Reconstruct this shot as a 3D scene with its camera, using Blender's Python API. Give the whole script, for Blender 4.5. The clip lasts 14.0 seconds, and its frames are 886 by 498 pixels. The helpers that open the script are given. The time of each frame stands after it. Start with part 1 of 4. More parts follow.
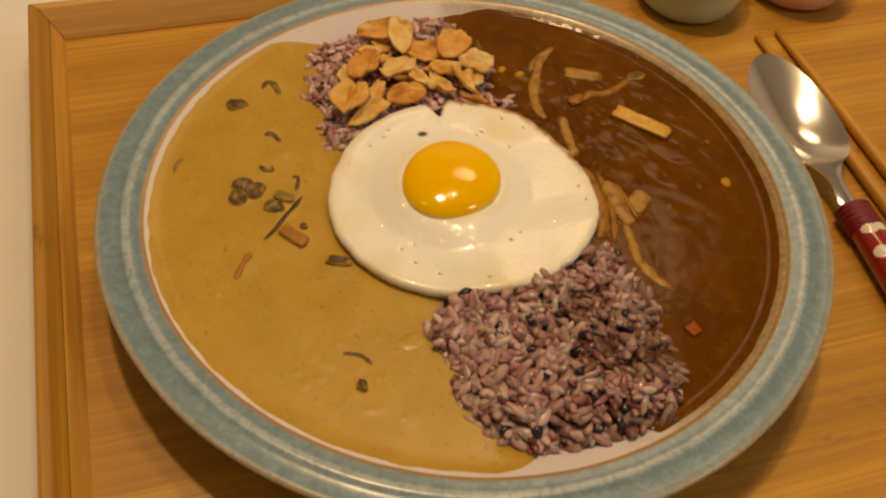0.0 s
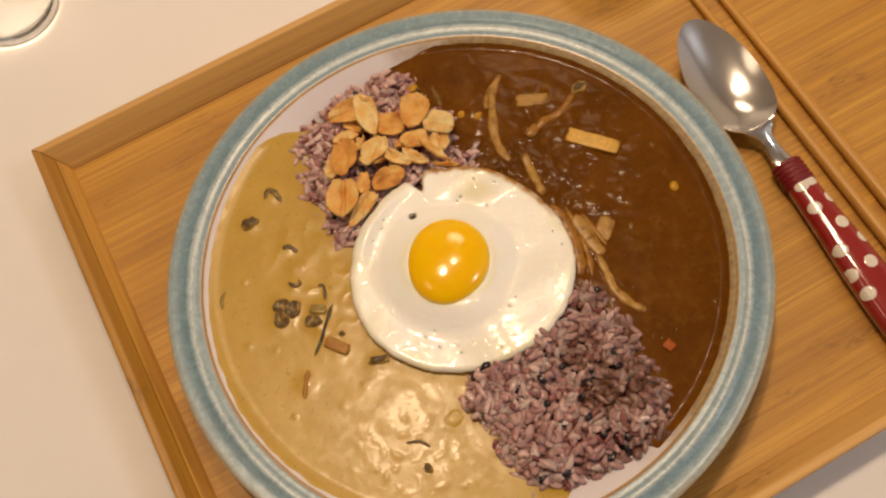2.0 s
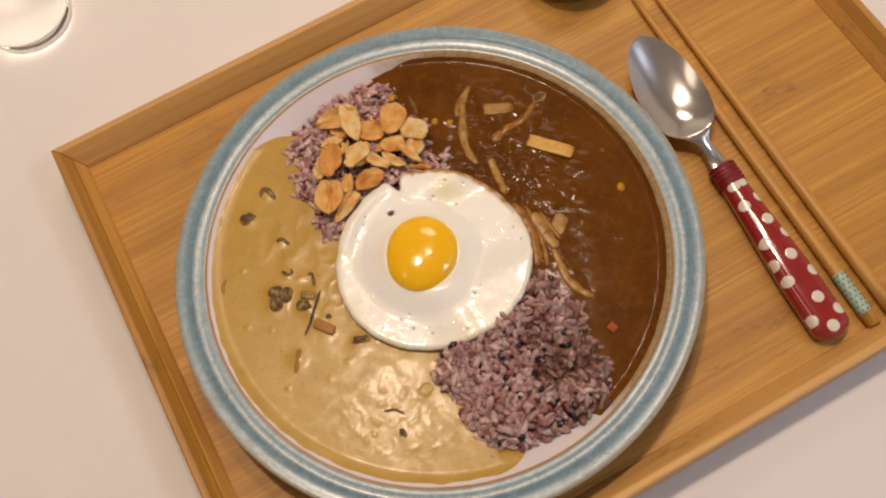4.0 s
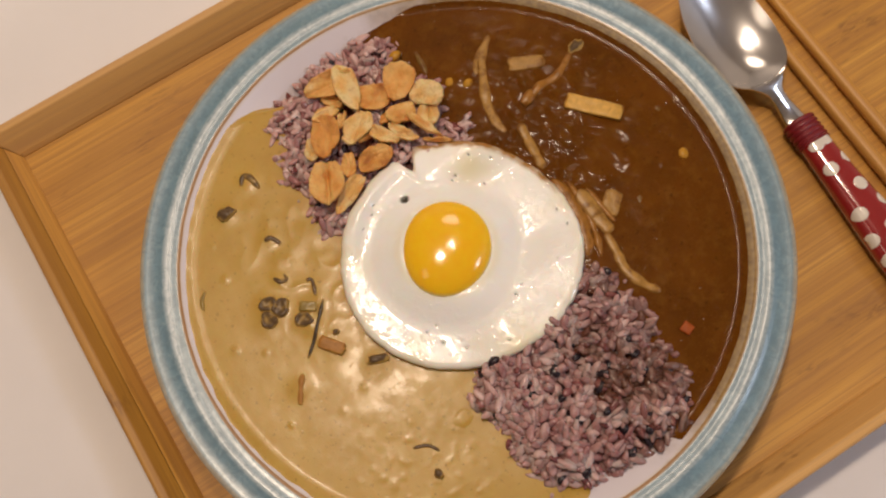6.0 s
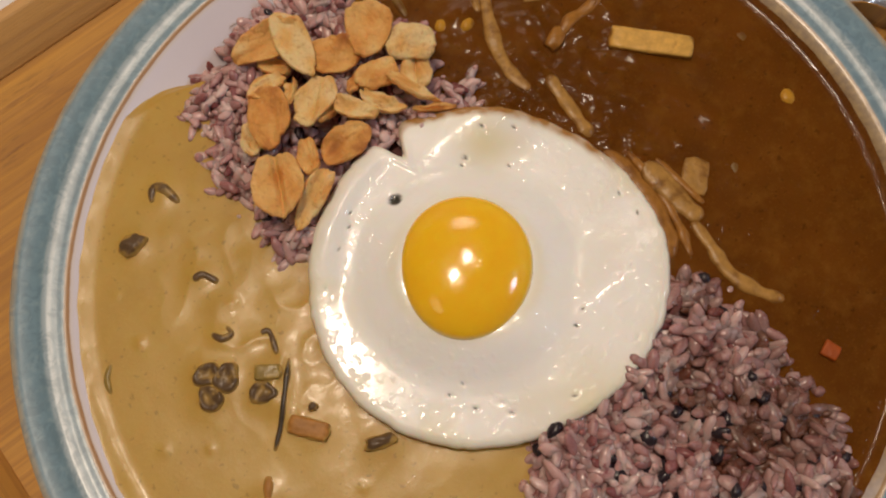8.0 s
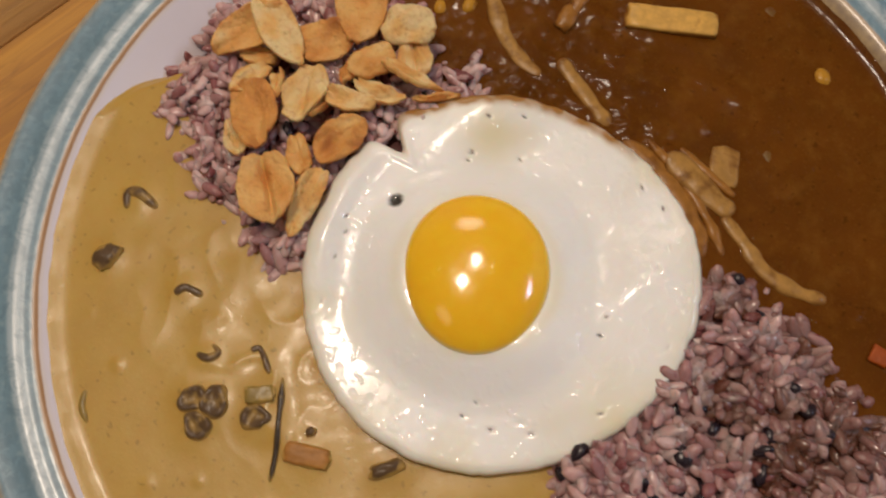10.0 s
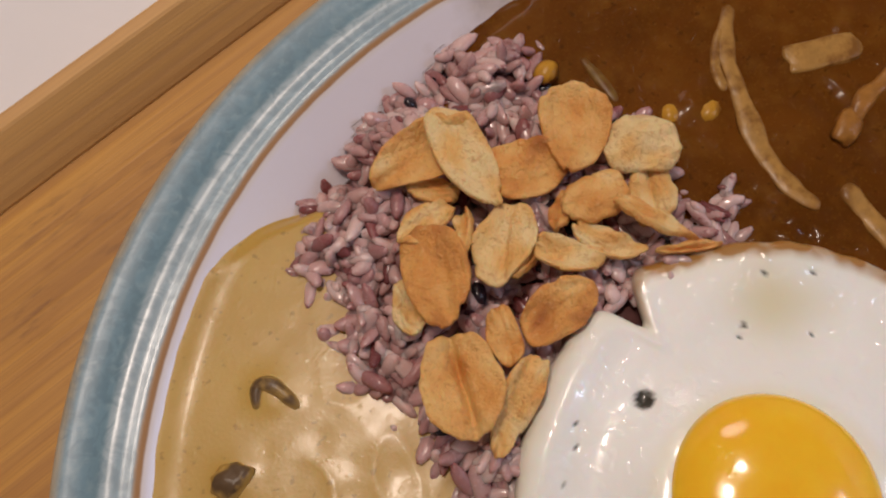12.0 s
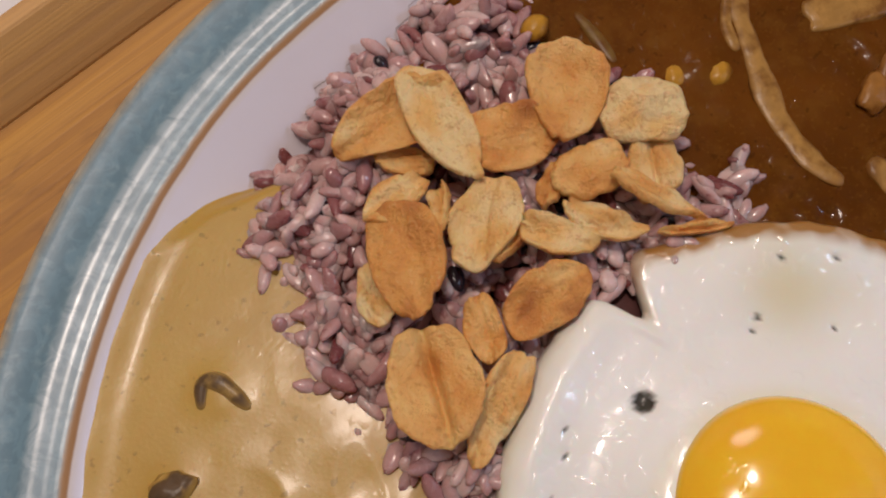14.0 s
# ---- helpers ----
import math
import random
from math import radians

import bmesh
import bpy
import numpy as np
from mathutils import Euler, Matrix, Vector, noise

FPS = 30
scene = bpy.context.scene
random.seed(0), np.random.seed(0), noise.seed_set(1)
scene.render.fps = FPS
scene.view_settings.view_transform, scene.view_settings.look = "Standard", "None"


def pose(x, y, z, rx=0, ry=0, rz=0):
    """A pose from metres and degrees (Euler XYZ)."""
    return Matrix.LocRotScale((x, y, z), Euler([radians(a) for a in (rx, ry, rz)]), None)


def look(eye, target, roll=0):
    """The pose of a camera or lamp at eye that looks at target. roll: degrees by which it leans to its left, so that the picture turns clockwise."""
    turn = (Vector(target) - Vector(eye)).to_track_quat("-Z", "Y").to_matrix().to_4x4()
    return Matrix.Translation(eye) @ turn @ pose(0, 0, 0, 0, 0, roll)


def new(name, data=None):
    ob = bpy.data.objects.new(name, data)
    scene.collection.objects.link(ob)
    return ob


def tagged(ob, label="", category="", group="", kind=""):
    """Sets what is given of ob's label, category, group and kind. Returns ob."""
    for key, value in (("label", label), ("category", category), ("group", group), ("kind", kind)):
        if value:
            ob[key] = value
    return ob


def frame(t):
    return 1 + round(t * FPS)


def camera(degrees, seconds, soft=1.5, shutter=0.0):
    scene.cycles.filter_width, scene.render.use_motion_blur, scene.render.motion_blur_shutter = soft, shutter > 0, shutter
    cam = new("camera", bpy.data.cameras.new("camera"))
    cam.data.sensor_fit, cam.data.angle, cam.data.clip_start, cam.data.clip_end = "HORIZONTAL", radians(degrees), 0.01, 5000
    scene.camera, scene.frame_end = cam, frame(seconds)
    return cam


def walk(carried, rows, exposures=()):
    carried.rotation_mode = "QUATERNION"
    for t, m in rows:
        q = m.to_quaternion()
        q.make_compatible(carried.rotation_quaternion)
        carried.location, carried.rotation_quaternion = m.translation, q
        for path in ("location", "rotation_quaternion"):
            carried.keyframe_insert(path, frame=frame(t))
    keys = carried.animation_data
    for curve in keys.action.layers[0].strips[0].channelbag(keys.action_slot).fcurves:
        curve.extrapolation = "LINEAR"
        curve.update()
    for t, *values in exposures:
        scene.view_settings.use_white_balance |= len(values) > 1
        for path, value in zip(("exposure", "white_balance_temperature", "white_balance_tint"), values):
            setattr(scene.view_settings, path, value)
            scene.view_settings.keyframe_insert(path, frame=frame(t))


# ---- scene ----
cam = camera(50.0, 14.0, soft=2.1, shutter=0.3)
PATH = [
    (0, -0.0940, -0.2316, 0.2986, 40.40, -3.53, -16.21),
    (0.5, -0.0928, -0.2082, 0.3267, 38.34, -2.56, -18.25),
    (1, -0.0878, -0.1802, 0.3661, 30.90, -1.31, -20.35),
    (1.5, -0.0742, -0.1583, 0.3818, 21.96, 0.97, -24.51),
    (2, -0.0593, -0.1543, 0.4338, 23.25, 4.60, -28.70),
    (2.5, -0.0506, -0.1563, 0.4657, 20.78, 4.20, -30.38),
    (2.7, -0.0487, -0.1625, 0.4809, 20.87, 4.85, -30.20),
    (4.8, -0.0550, -0.1735, 0.4930, 21.58, 3.80, -28.00),
    (5, -0.0507, -0.1658, 0.4839, 20.74, 3.73, -27.97),
    (5.5, -0.0548, -0.1387, 0.4505, 19.65, 4.06, -29.96),
    (6, -0.0560, -0.1116, 0.4156, 18.06, 3.12, -32.22),
    (6.5, -0.0594, -0.0877, 0.3733, 15.94, 3.32, -33.43),
    (7, -0.0559, -0.0675, 0.3465, 17.34, 2.53, -35.21),
    (7.5, -0.0551, -0.0644, 0.3189, 18.41, 2.35, -36.94),
    (7.7, -0.0530, -0.0620, 0.3095, 17.58, 2.24, -37.80),
    (9.8, -0.0446, -0.0545, 0.2756, 16.81, 2.23, -38.88),
    (10, -0.0464, -0.0470, 0.2760, 16.41, 2.05, -39.53),
    (10.5, -0.0509, -0.0246, 0.2729, 18.20, 2.39, -39.59),
    (11, -0.0528, 0.0054, 0.2578, 17.62, 3.35, -40.28),
    (11.5, -0.0536, 0.0202, 0.2427, 18.94, 2.88, -40.30),
    (12, -0.0495, 0.0260, 0.2194, 17.89, 2.67, -40.35),
    (12.5, -0.0447, 0.0322, 0.2063, 17.29, 2.07, -40.52),
    (13, -0.0467, 0.0323, 0.1987, 16.64, 1.76, -40.12),
    (13.5, -0.0456, 0.0328, 0.1977, 16.00, 1.75, -40.15),
    (14, -0.0433, 0.0304, 0.1980, 16.48, 1.97, -40.21),
]
walk(cam, [(t, pose(*p)) for t, *p in PATH], exposures=[
    (0.0, -0.55, 10800, 13), (0.5, -0.40, 9600, 12), (1.0, -0.30, 8700, 10), (1.5, -0.30, 8200, 12), (2.5, -0.31, 7450, 15),
    (5.0, -0.32, 6550, 16), (6.5, -0.48, 6600, 15), (7.5, -0.54, 6500, 14), (10.5, -0.51, 6100, 14), (12.5, -0.54, 5850, 18), (14.0, -0.51, 5800, 18)])

# heights in metres: table top 0, tray floor, sauce level
TRAY_FLOOR, SAUCE = 0.016, 0.040

# ---- light ----
world = bpy.data.worlds.new("World")
scene.world = world
world.use_nodes = True
world.node_tree.nodes["Background"].inputs[0].default_value = (1.0, 0.93, 0.84, 1)
world.node_tree.nodes["Background"].inputs[1].default_value = 0.015


def area_lamp(name, place, target, size, watts, color):
    data = bpy.data.lights.new(name, "AREA")
    data.shape, data.size, data.energy, data.color = "DISK", size, watts, color
    ob = new(name, data)
    ob.matrix_world = look(place, target)
    return ob


WARM, COOL = (1.0, 0.81, 0.60), (0.70, 0.82, 1.0)
# x, y, diameter, watts, colour
LAMPS = [
    (-0.05, 0.35, 0.12, 14.0, WARM),
    (0.33, 0.42, 0.12, 6.0, WARM),
    (1.25, -0.95, 0.40, 11.5, COOL),
    (-1.00, 0.20, 0.50, 1.5, WARM),
    (0.85, 1.25, 0.60, 8.0, WARM),
]
CEILING = 1.75
for lx, ly, size, watts, tone in LAMPS:
    area_lamp("lamp", (lx, ly, CEILING - 0.035), (lx, ly, 0), size, watts, tone)


# ---- materials ----
def material(name):
    m = bpy.data.materials.new(name)
    m.use_nodes = True
    return m, m.node_tree.nodes, m.node_tree.links, m.node_tree.nodes["Principled BSDF"]


def put(nodes, links, socket, value):
    if hasattr(value, "links"):
        links.new(value, socket)
    elif isinstance(value, tuple) and len(value) == 3 and socket.type == "RGBA":
        socket.default_value = (*value, 1)
    else:
        socket.default_value = value


def coords(nodes, links, scale=(1, 1, 1), which="Object"):
    c = nodes.new("ShaderNodeTexCoord")
    m = nodes.new("ShaderNodeMapping")
    m.inputs["Scale"].default_value = scale
    links.new(c.outputs[which], m.inputs["Vector"])
    return m.outputs[0]


def noisy(nodes, links, scale, detail=4.0, stretch=(1, 1, 1), rough=0.55, distort=0.0):
    n = nodes.new("ShaderNodeTexNoise")
    n.inputs["Scale"].default_value, n.inputs["Detail"].default_value = scale, detail
    n.inputs["Roughness"].default_value, n.inputs["Distortion"].default_value = rough, distort
    links.new(coords(nodes, links, stretch), n.inputs["Vector"])
    return n.outputs["Fac"]


def ramp(nodes, links, fac, stops):
    r = nodes.new("ShaderNodeValToRGB")
    e = r.color_ramp.elements
    while len(e) < len(stops):
        e.new(0.5)
    for k, (at, c) in enumerate(stops):
        e[k].position, e[k].color = at, (*c, 1) if isinstance(c, tuple) else (c, c, c, 1)
    put(nodes, links, r.inputs["Fac"], fac)
    return r.outputs["Color"]


def mix(nodes, links, fac, a, b, blend="MIX"):
    n = nodes.new("ShaderNodeMix")
    n.data_type, n.blend_type = "RGBA", blend
    put(nodes, links, n.inputs[0], fac)
    put(nodes, links, n.inputs[6], a)
    put(nodes, links, n.inputs[7], b)
    return n.outputs[2]


def sums(nodes, links, op, a, b):
    n = nodes.new("ShaderNodeMath")
    n.operation = op
    put(nodes, links, n.inputs[0], a)
    put(nodes, links, n.inputs[1], b)
    return n.outputs[0]


def relief(nodes, links, height, distance, strength=1.0):
    b = nodes.new("ShaderNodeBump")
    b.inputs["Distance"].default_value, b.inputs["Strength"].default_value = distance, strength
    links.new(height, b.inputs["Height"])
    return b.outputs[0]


def attribute(nodes, name):
    a = nodes.new("ShaderNodeAttribute")
    a.attribute_name = name
    return a.outputs["Fac"]


def bamboo(name, along="x", tint=1.0, fade=0.0):
    """Oiled bamboo: laminated strips with fine fibres along the grain and a few soft knots. fade: how far it has paled."""
    m, n, l, b = material(name)
    thin = (1.0, 75.0, 75.0) if along == "x" else (75.0, 1.0, 75.0)
    strip = (0.5, 26.0, 26.0) if along == "x" else (26.0, 0.5, 26.0)
    hair = (3.0, 260.0, 260.0) if along == "x" else (260.0, 3.0, 260.0)
    fine, fibre = noisy(n, l, 6.0, 5, thin), noisy(n, l, 6.0, 3, hair)
    broad = noisy(n, l, 3.0, 3, strip)
    patch = noisy(n, l, 30.0, 4, (0.5, 1.6, 1) if along == "x" else (1.6, 0.5, 1))
    node = noisy(n, l, 300.0, 3, (0.5, 2.0, 1) if along == "x" else (2.0, 0.5, 1))
    shade = lambda r, g, bl: tuple(((1 - fade) * v + fade * p) * tint for v, p in ((r, 0.56), (g, 0.36), (bl, 0.165)))
    c = ramp(n, l, broad, [(0.3, shade(0.43, 0.203, 0.029)), (0.5, shade(0.55, 0.273, 0.042)), (0.70, shade(0.66, 0.358, 0.068))])
    c = mix(n, l, ramp(n, l, fine, [(0.36, 0.62), (0.58, 0.0)]), c, shade(0.36, 0.158, 0.032))
    c = mix(n, l, ramp(n, l, fibre, [(0.34, 0.55), (0.54, 0.0)]), c, shade(0.34, 0.150, 0.030))
    c = mix(n, l, ramp(n, l, patch, [(0.55, 0.0), (0.8, 0.22)]), c, shade(0.25, 0.105, 0.025))
    c = mix(n, l, sums(n, l, "MULTIPLY", ramp(n, l, patch, [(0.60, 0.0), (0.70, 0.48)]), ramp(n, l, node, [(0.48, 0.0), (0.60, 1.0)])), c, (0.15, 0.055, 0.015))
    put(n, l, b.inputs["Base Color"], c)
    put(n, l, b.inputs["Roughness"], ramp(n, l, fine, [(0.3, 0.52), (0.7, 0.40)]))
    put(n, l, b.inputs["Normal"], relief(n, l, sums(n, l, "ADD", fine, sums(n, l, "MULTIPLY", fibre, 0.5)), 0.0003, 0.5))
    b.inputs["Coat Weight"].default_value, b.inputs["Coat Roughness"].default_value = 0.12, 0.3
    return m


def plain(name, color, rough=0.5, metal=0.0, vary=0.12, scale=60.0, bump=0.0, coat=0.0, sss=0.0, trans=0.0, radius=(1.0, 0.5, 0.3), depth=0.003, spec=0.5):
    m, n, l, b = material(name)
    f = noisy(n, l, scale, 4)
    g = noisy(n, l, scale / 7, 3)
    lo, hi = tuple(c * (1 - vary) for c in color), tuple(min(1, c * (1 + vary)) for c in color)
    c = mix(n, l, g, ramp(n, l, f, [(0.3, lo), (0.7, hi)]), color)
    put(n, l, b.inputs["Base Color"], c)
    put(n, l, b.inputs["Roughness"], ramp(n, l, g, [(0.3, rough * 0.85), (0.7, min(1, rough * 1.15))]))
    b.inputs["Metallic"].default_value, b.inputs["Coat Weight"].default_value = metal, coat
    b.inputs["Coat Roughness"].default_value = 0.06
    b.inputs["Subsurface Weight"].default_value, b.inputs["Subsurface Scale"].default_value = sss, depth
    b.inputs["Subsurface Radius"].default_value = radius
    b.inputs["Transmission Weight"].default_value = trans
    b.inputs["Specular IOR Level"].default_value = spec
    if bump:
        put(n, l, b.inputs["Normal"], relief(n, l, f, bump))
    return m


def glaze():
    """Stoneware glaze by the distance from the plate's axis: cream lip, speckled blue rim, brown line, pale inside."""
    m, n, l, b = material("plate_glaze")
    sep = n.new("ShaderNodeSeparateXYZ")
    l.new(coords(n, l), sep.inputs[0])
    r = sums(n, l, "SQRT", sums(n, l, "ADD", sums(n, l, "MULTIPLY", sep.outputs[0], sep.outputs[0]), sums(n, l, "MULTIPLY", sep.outputs[1], sep.outputs[1])), 0.0)
    wob = noisy(n, l, 90.0, 4)
    r = sums(n, l, "ADD", r, sums(n, l, "MULTIPLY", sums(n, l, "SUBTRACT", wob, 0.5), 0.0007))
    k = sums(n, l, "DIVIDE", sums(n, l, "SUBTRACT", r, 0.110), 0.026)
    blue, pale, lav, tan = (0.185, 0.300, 0.370), (0.32, 0.42, 0.47), (0.73, 0.69, 0.75), (0.36, 0.195, 0.080)
    at = lambda rad: (rad - 0.110) / 0.026
    inner = [(at(0.1155), lav), (at(0.1172), lav), (at(0.1182), (0.70, 0.64, 0.61)), (at(0.1185), tan), (at(0.1192), tan), (at(0.1196), (0.36, 0.25, 0.16))]
    c = ramp(n, l, k, inner + [(at(0.1200), blue), (at(0.1230), blue), (at(0.1238), pale), (at(0.1252), pale), (at(0.1260), blue), (at(0.1330), blue), (at(0.1343), (0.45, 0.40, 0.30)), (at(0.1352), (0.40, 0.38, 0.33))])
    speck = noisy(n, l, 420.0, 5)
    spot = noisy(n, l, 130.0, 4)
    c = mix(n, l, ramp(n, l, speck, [(0.50, 0.0), (0.72, 0.32)]), c, (0.40, 0.50, 0.53))
    streak = noisy(n, l, 260.0, 4, (1, 1, 1), 0.6, 1.2)
    c = mix(n, l, ramp(n, l, streak, [(0.42, 0.55), (0.54, 0.0)]), c, (0.120, 0.205, 0.260))
    c = mix(n, l, ramp(n, l, spot, [(0.40, 0.35), (0.55, 0.0)]), c, (0.140, 0.225, 0.275), "MIX")
    worn = sums(n, l, "MULTIPLY", ramp(n, l, k, [(at(0.1226), 0.0), (at(0.1236), 0.8), (at(0.1254), 0.8), (at(0.1264), 0.0)]), ramp(n, l, streak, [(0.36, 0.35), (0.56, 1.0)]))
    c = mix(n, l, sums(n, l, "MULTIPLY", worn, 0.7), c, (0.42, 0.51, 0.55))
    edge = ramp(n, l, k, [(at(0.1326), 0.0), (at(0.1338), 0.6), (at(0.1346), 0.8)])
    c = mix(n, l, sums(n, l, "MULTIPLY", edge, ramp(n, l, spot, [(0.38, 1.0), (0.6, 0.3)])), c, (0.40, 0.33, 0.22))
    keep = ramp(n, l, k, [(at(0.1193), 0.0), (at(0.1199), 1.0)])
    base = ramp(n, l, k, inner)
    stain = sums(n, l, "MULTIPLY", ramp(n, l, sums(n, l, "ADD", sums(n, l, "MULTIPLY", sep.outputs[0], 9.0), sums(n, l, "MULTIPLY", wob, 0.5)), [(0.35, 0.0), (0.75, 1.0)]), ramp(n, l, k, [(at(0.1163), 1.0), (at(0.1172), 0.95), (at(0.1190), 0.75)]))
    base = mix(n, l, sums(n, l, "MULTIPLY", stain, 0.92), base, ramp(n, l, speck, [(0.35, (0.19, 0.110, 0.022)), (0.65, (0.36, 0.240, 0.070))]))
    c = mix(n, l, keep, base, c)
    put(n, l, b.inputs["Base Color"], c)
    put(n, l, b.inputs["Roughness"], ramp(n, l, streak, [(0.40, 0.33), (0.60, 0.28)]))
    b.inputs["Coat Weight"].default_value, b.inputs["Coat Roughness"].default_value = 0.15, 0.16
    put(n, l, b.inputs["Normal"], relief(n, l, sums(n, l, "ADD", spot, sums(n, l, "MULTIPLY", speck, 0.2)), 0.0002, 0.4))
    return m


def sauce_material(name, deep, light, fleck, mottle, rough, gloss, skin, glint):
    """A thick sauce: soft broad sheen from its body, with a thin wet skin of small swells and pits that catches sharp glints."""
    m, n, l, b = material(name)
    big, mid, fine, dots = noisy(n, l, 45.0, 3), noisy(n, l, 190.0, 4), noisy(n, l, 560.0, 2), noisy(n, l, 1300.0, 2)
    c = ramp(n, l, big, [(0.3, deep), (0.7, light)])
    c = mix(n, l, ramp(n, l, mid, [(0.48, 0.0), (0.74, mottle)]), c, fleck)
    c = mix(n, l, ramp(n, l, dots, [(0.58, 0.0), (0.70, mottle * 0.8)]), c, fleck)
    c = mix(n, l, ramp(n, l, fine, [(0.65, 0.0), (0.71, 0.50)]), c, tuple(v * 0.5 for v in deep))
    put(n, l, b.inputs["Base Color"], c)
    put(n, l, b.inputs["Roughness"], ramp(n, l, mid, [(0.40, rough * 1.12), (0.62, rough * 0.88)]))
    b.inputs["Subsurface Weight"].default_value, b.inputs["Subsurface Scale"].default_value = 0.15, 0.002
    b.inputs["Specular IOR Level"].default_value = gloss
    soft = noisy(n, l, 95.0, 2, (1, 1, 1), 0.45, 0.3)
    pits = ramp(n, l, noisy(n, l, 520.0, 1), [(0.62, 0.0), (0.78, 1.0)])
    put(n, l, b.inputs["Normal"], relief(n, l, sums(n, l, "ADD", sums(n, l, "MULTIPLY", soft, 0.7), sums(n, l, "ADD", sums(n, l, "MULTIPLY", pits, 0.10), sums(n, l, "MULTIPLY", dots, 0.26))), 0.0006, 0.16))
    b.inputs["Coat Weight"].default_value, b.inputs["Coat Roughness"].default_value = skin, 0.11
    put(n, l, b.inputs["Coat Normal"], relief(n, l, sums(n, l, "ADD", sums(n, l, "MULTIPLY", soft, 0.6), sums(n, l, "ADD", sums(n, l, "MULTIPLY", pits, 0.3), sums(n, l, "MULTIPLY", mid, 0.3))), 0.0006, glint))
    return m


def rice_material():
    m, n, l, b = material("purple_rice")
    g, o = n.new("ShaderNodeNewGeometry"), n.new("ShaderNodeObjectInfo")
    k = sums(n, l, "FRACT", sums(n, l, "ADD", g.outputs["Random Per Island"], o.outputs["Random"]), 0.0)
    c = ramp(n, l, k, [(0.0, (0.72, 0.535, 0.505)), (0.50, (0.60, 0.395, 0.375)), (0.92, (0.46, 0.260, 0.255)), (0.96, (0.26, 0.090, 0.090)), (1.0, (0.12, 0.030, 0.033))])
    f, s, w = noisy(n, l, 420.0, 3, (1, 1, 1), 0.6), noisy(n, l, 75.0, 3), noisy(n, l, 1100.0, 2)
    c = mix(n, l, ramp(n, l, s, [(0.47, 0.0), (0.66, 0.55)]), c, (0.23, 0.080, 0.085))
    c = mix(n, l, ramp(n, l, f, [(0.60, 0.0), (0.70, 0.75)]), c, (0.22, 0.050, 0.065))
    # bran and sauce tones, both stronger on deep grains to paint gap shade
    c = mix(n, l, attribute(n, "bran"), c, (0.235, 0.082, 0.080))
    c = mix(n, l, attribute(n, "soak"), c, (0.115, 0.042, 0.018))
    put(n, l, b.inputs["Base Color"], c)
    put(n, l, b.inputs["Roughness"], ramp(n, l, w, [(0.35, 0.12), (0.65, 0.30)]))
    b.inputs["Subsurface Weight"].default_value, b.inputs["Subsurface Scale"].default_value = 0.6, 0.0022
    b.inputs["Subsurface Radius"].default_value = (1.0, 0.6, 0.55)
    put(n, l, b.inputs["Normal"], relief(n, l, sums(n, l, "ADD", f, sums(n, l, "MULTIPLY", w, 0.25)), 0.0005, 0.45))
    return m


def egg_white_material():
    m, n, l, b = material("egg_white")
    f, g = noisy(n, l, 280.0, 0), noisy(n, l, 40.0, 3)
    c = ramp(n, l, g, [(0.3, (0.89, 0.885, 0.83)), (0.7, (0.945, 0.945, 0.925))])
    c = mix(n, l, sums(n, l, "MULTIPLY", attribute(n, "yellow"), 0.8), c, (0.74, 0.66, 0.36))
    crisp = sums(n, l, "MULTIPLY", attribute(n, "crisp"), ramp(n, l, f, [(0.3, 0.5), (0.6, 1.0)]))
    c = mix(n, l, ramp(n, l, crisp, [(0.0, 0.0), (0.6, 1.0)]), c, (0.38, 0.185, 0.040))
    c = mix(n, l, attribute(n, "spot"), c, (0.035, 0.032, 0.022))
    put(n, l, b.inputs["Base Color"], c)
    put(n, l, b.inputs["Roughness"], ramp(n, l, noisy(n, l, 210.0, 3), [(0.44, 0.42), (0.62, 0.28)]))
    b.inputs["Subsurface Weight"].default_value, b.inputs["Subsurface Scale"].default_value = 0.12, 0.002
    b.inputs["Specular IOR Level"].default_value = 0.4
    blister = sums(n, l, "MULTIPLY", ramp(n, l, noisy(n, l, 480.0, 0), [(0.55, 0.0), (0.76, 1.0)]), ramp(n, l, noisy(n, l, 60.0, 1), [(0.36, 0.12), (0.54, 1.0)]))
    put(n, l, b.inputs["Normal"], relief(n, l, sums(n, l, "ADD", sums(n, l, "MULTIPLY", noisy(n, l, 40.0, 1), 0.3), sums(n, l, "MULTIPLY", blister, 0.15)), 0.0006, 0.35))
    b.inputs["Coat Weight"].default_value, b.inputs["Coat Roughness"].default_value = 0.5, 0.12
    cell = n.new("ShaderNodeTexVoronoi")
    cell.inputs["Scale"].default_value = 250.0
    l.new(coords(n, l), cell.inputs["Vector"])
    bubble = sums(n, l, "MULTIPLY", ramp(n, l, cell.outputs["Distance"], [(0.0, 0.6), (0.12, 0.9), (0.20, 1.0), (0.30, 0.0)]), ramp(n, l, noisy(n, l, 85.0, 1), [(0.50, 0.0), (0.60, 0.55)]))
    skin = sums(n, l, "ADD", sums(n, l, "MULTIPLY", noisy(n, l, 45.0, 1), 0.12), sums(n, l, "ADD", sums(n, l, "MULTIPLY", blister, 0.6), sums(n, l, "MULTIPLY", bubble, 1.4)))
    put(n, l, b.inputs["Coat Normal"], relief(n, l, skin, 0.0006, 0.8))
    return m


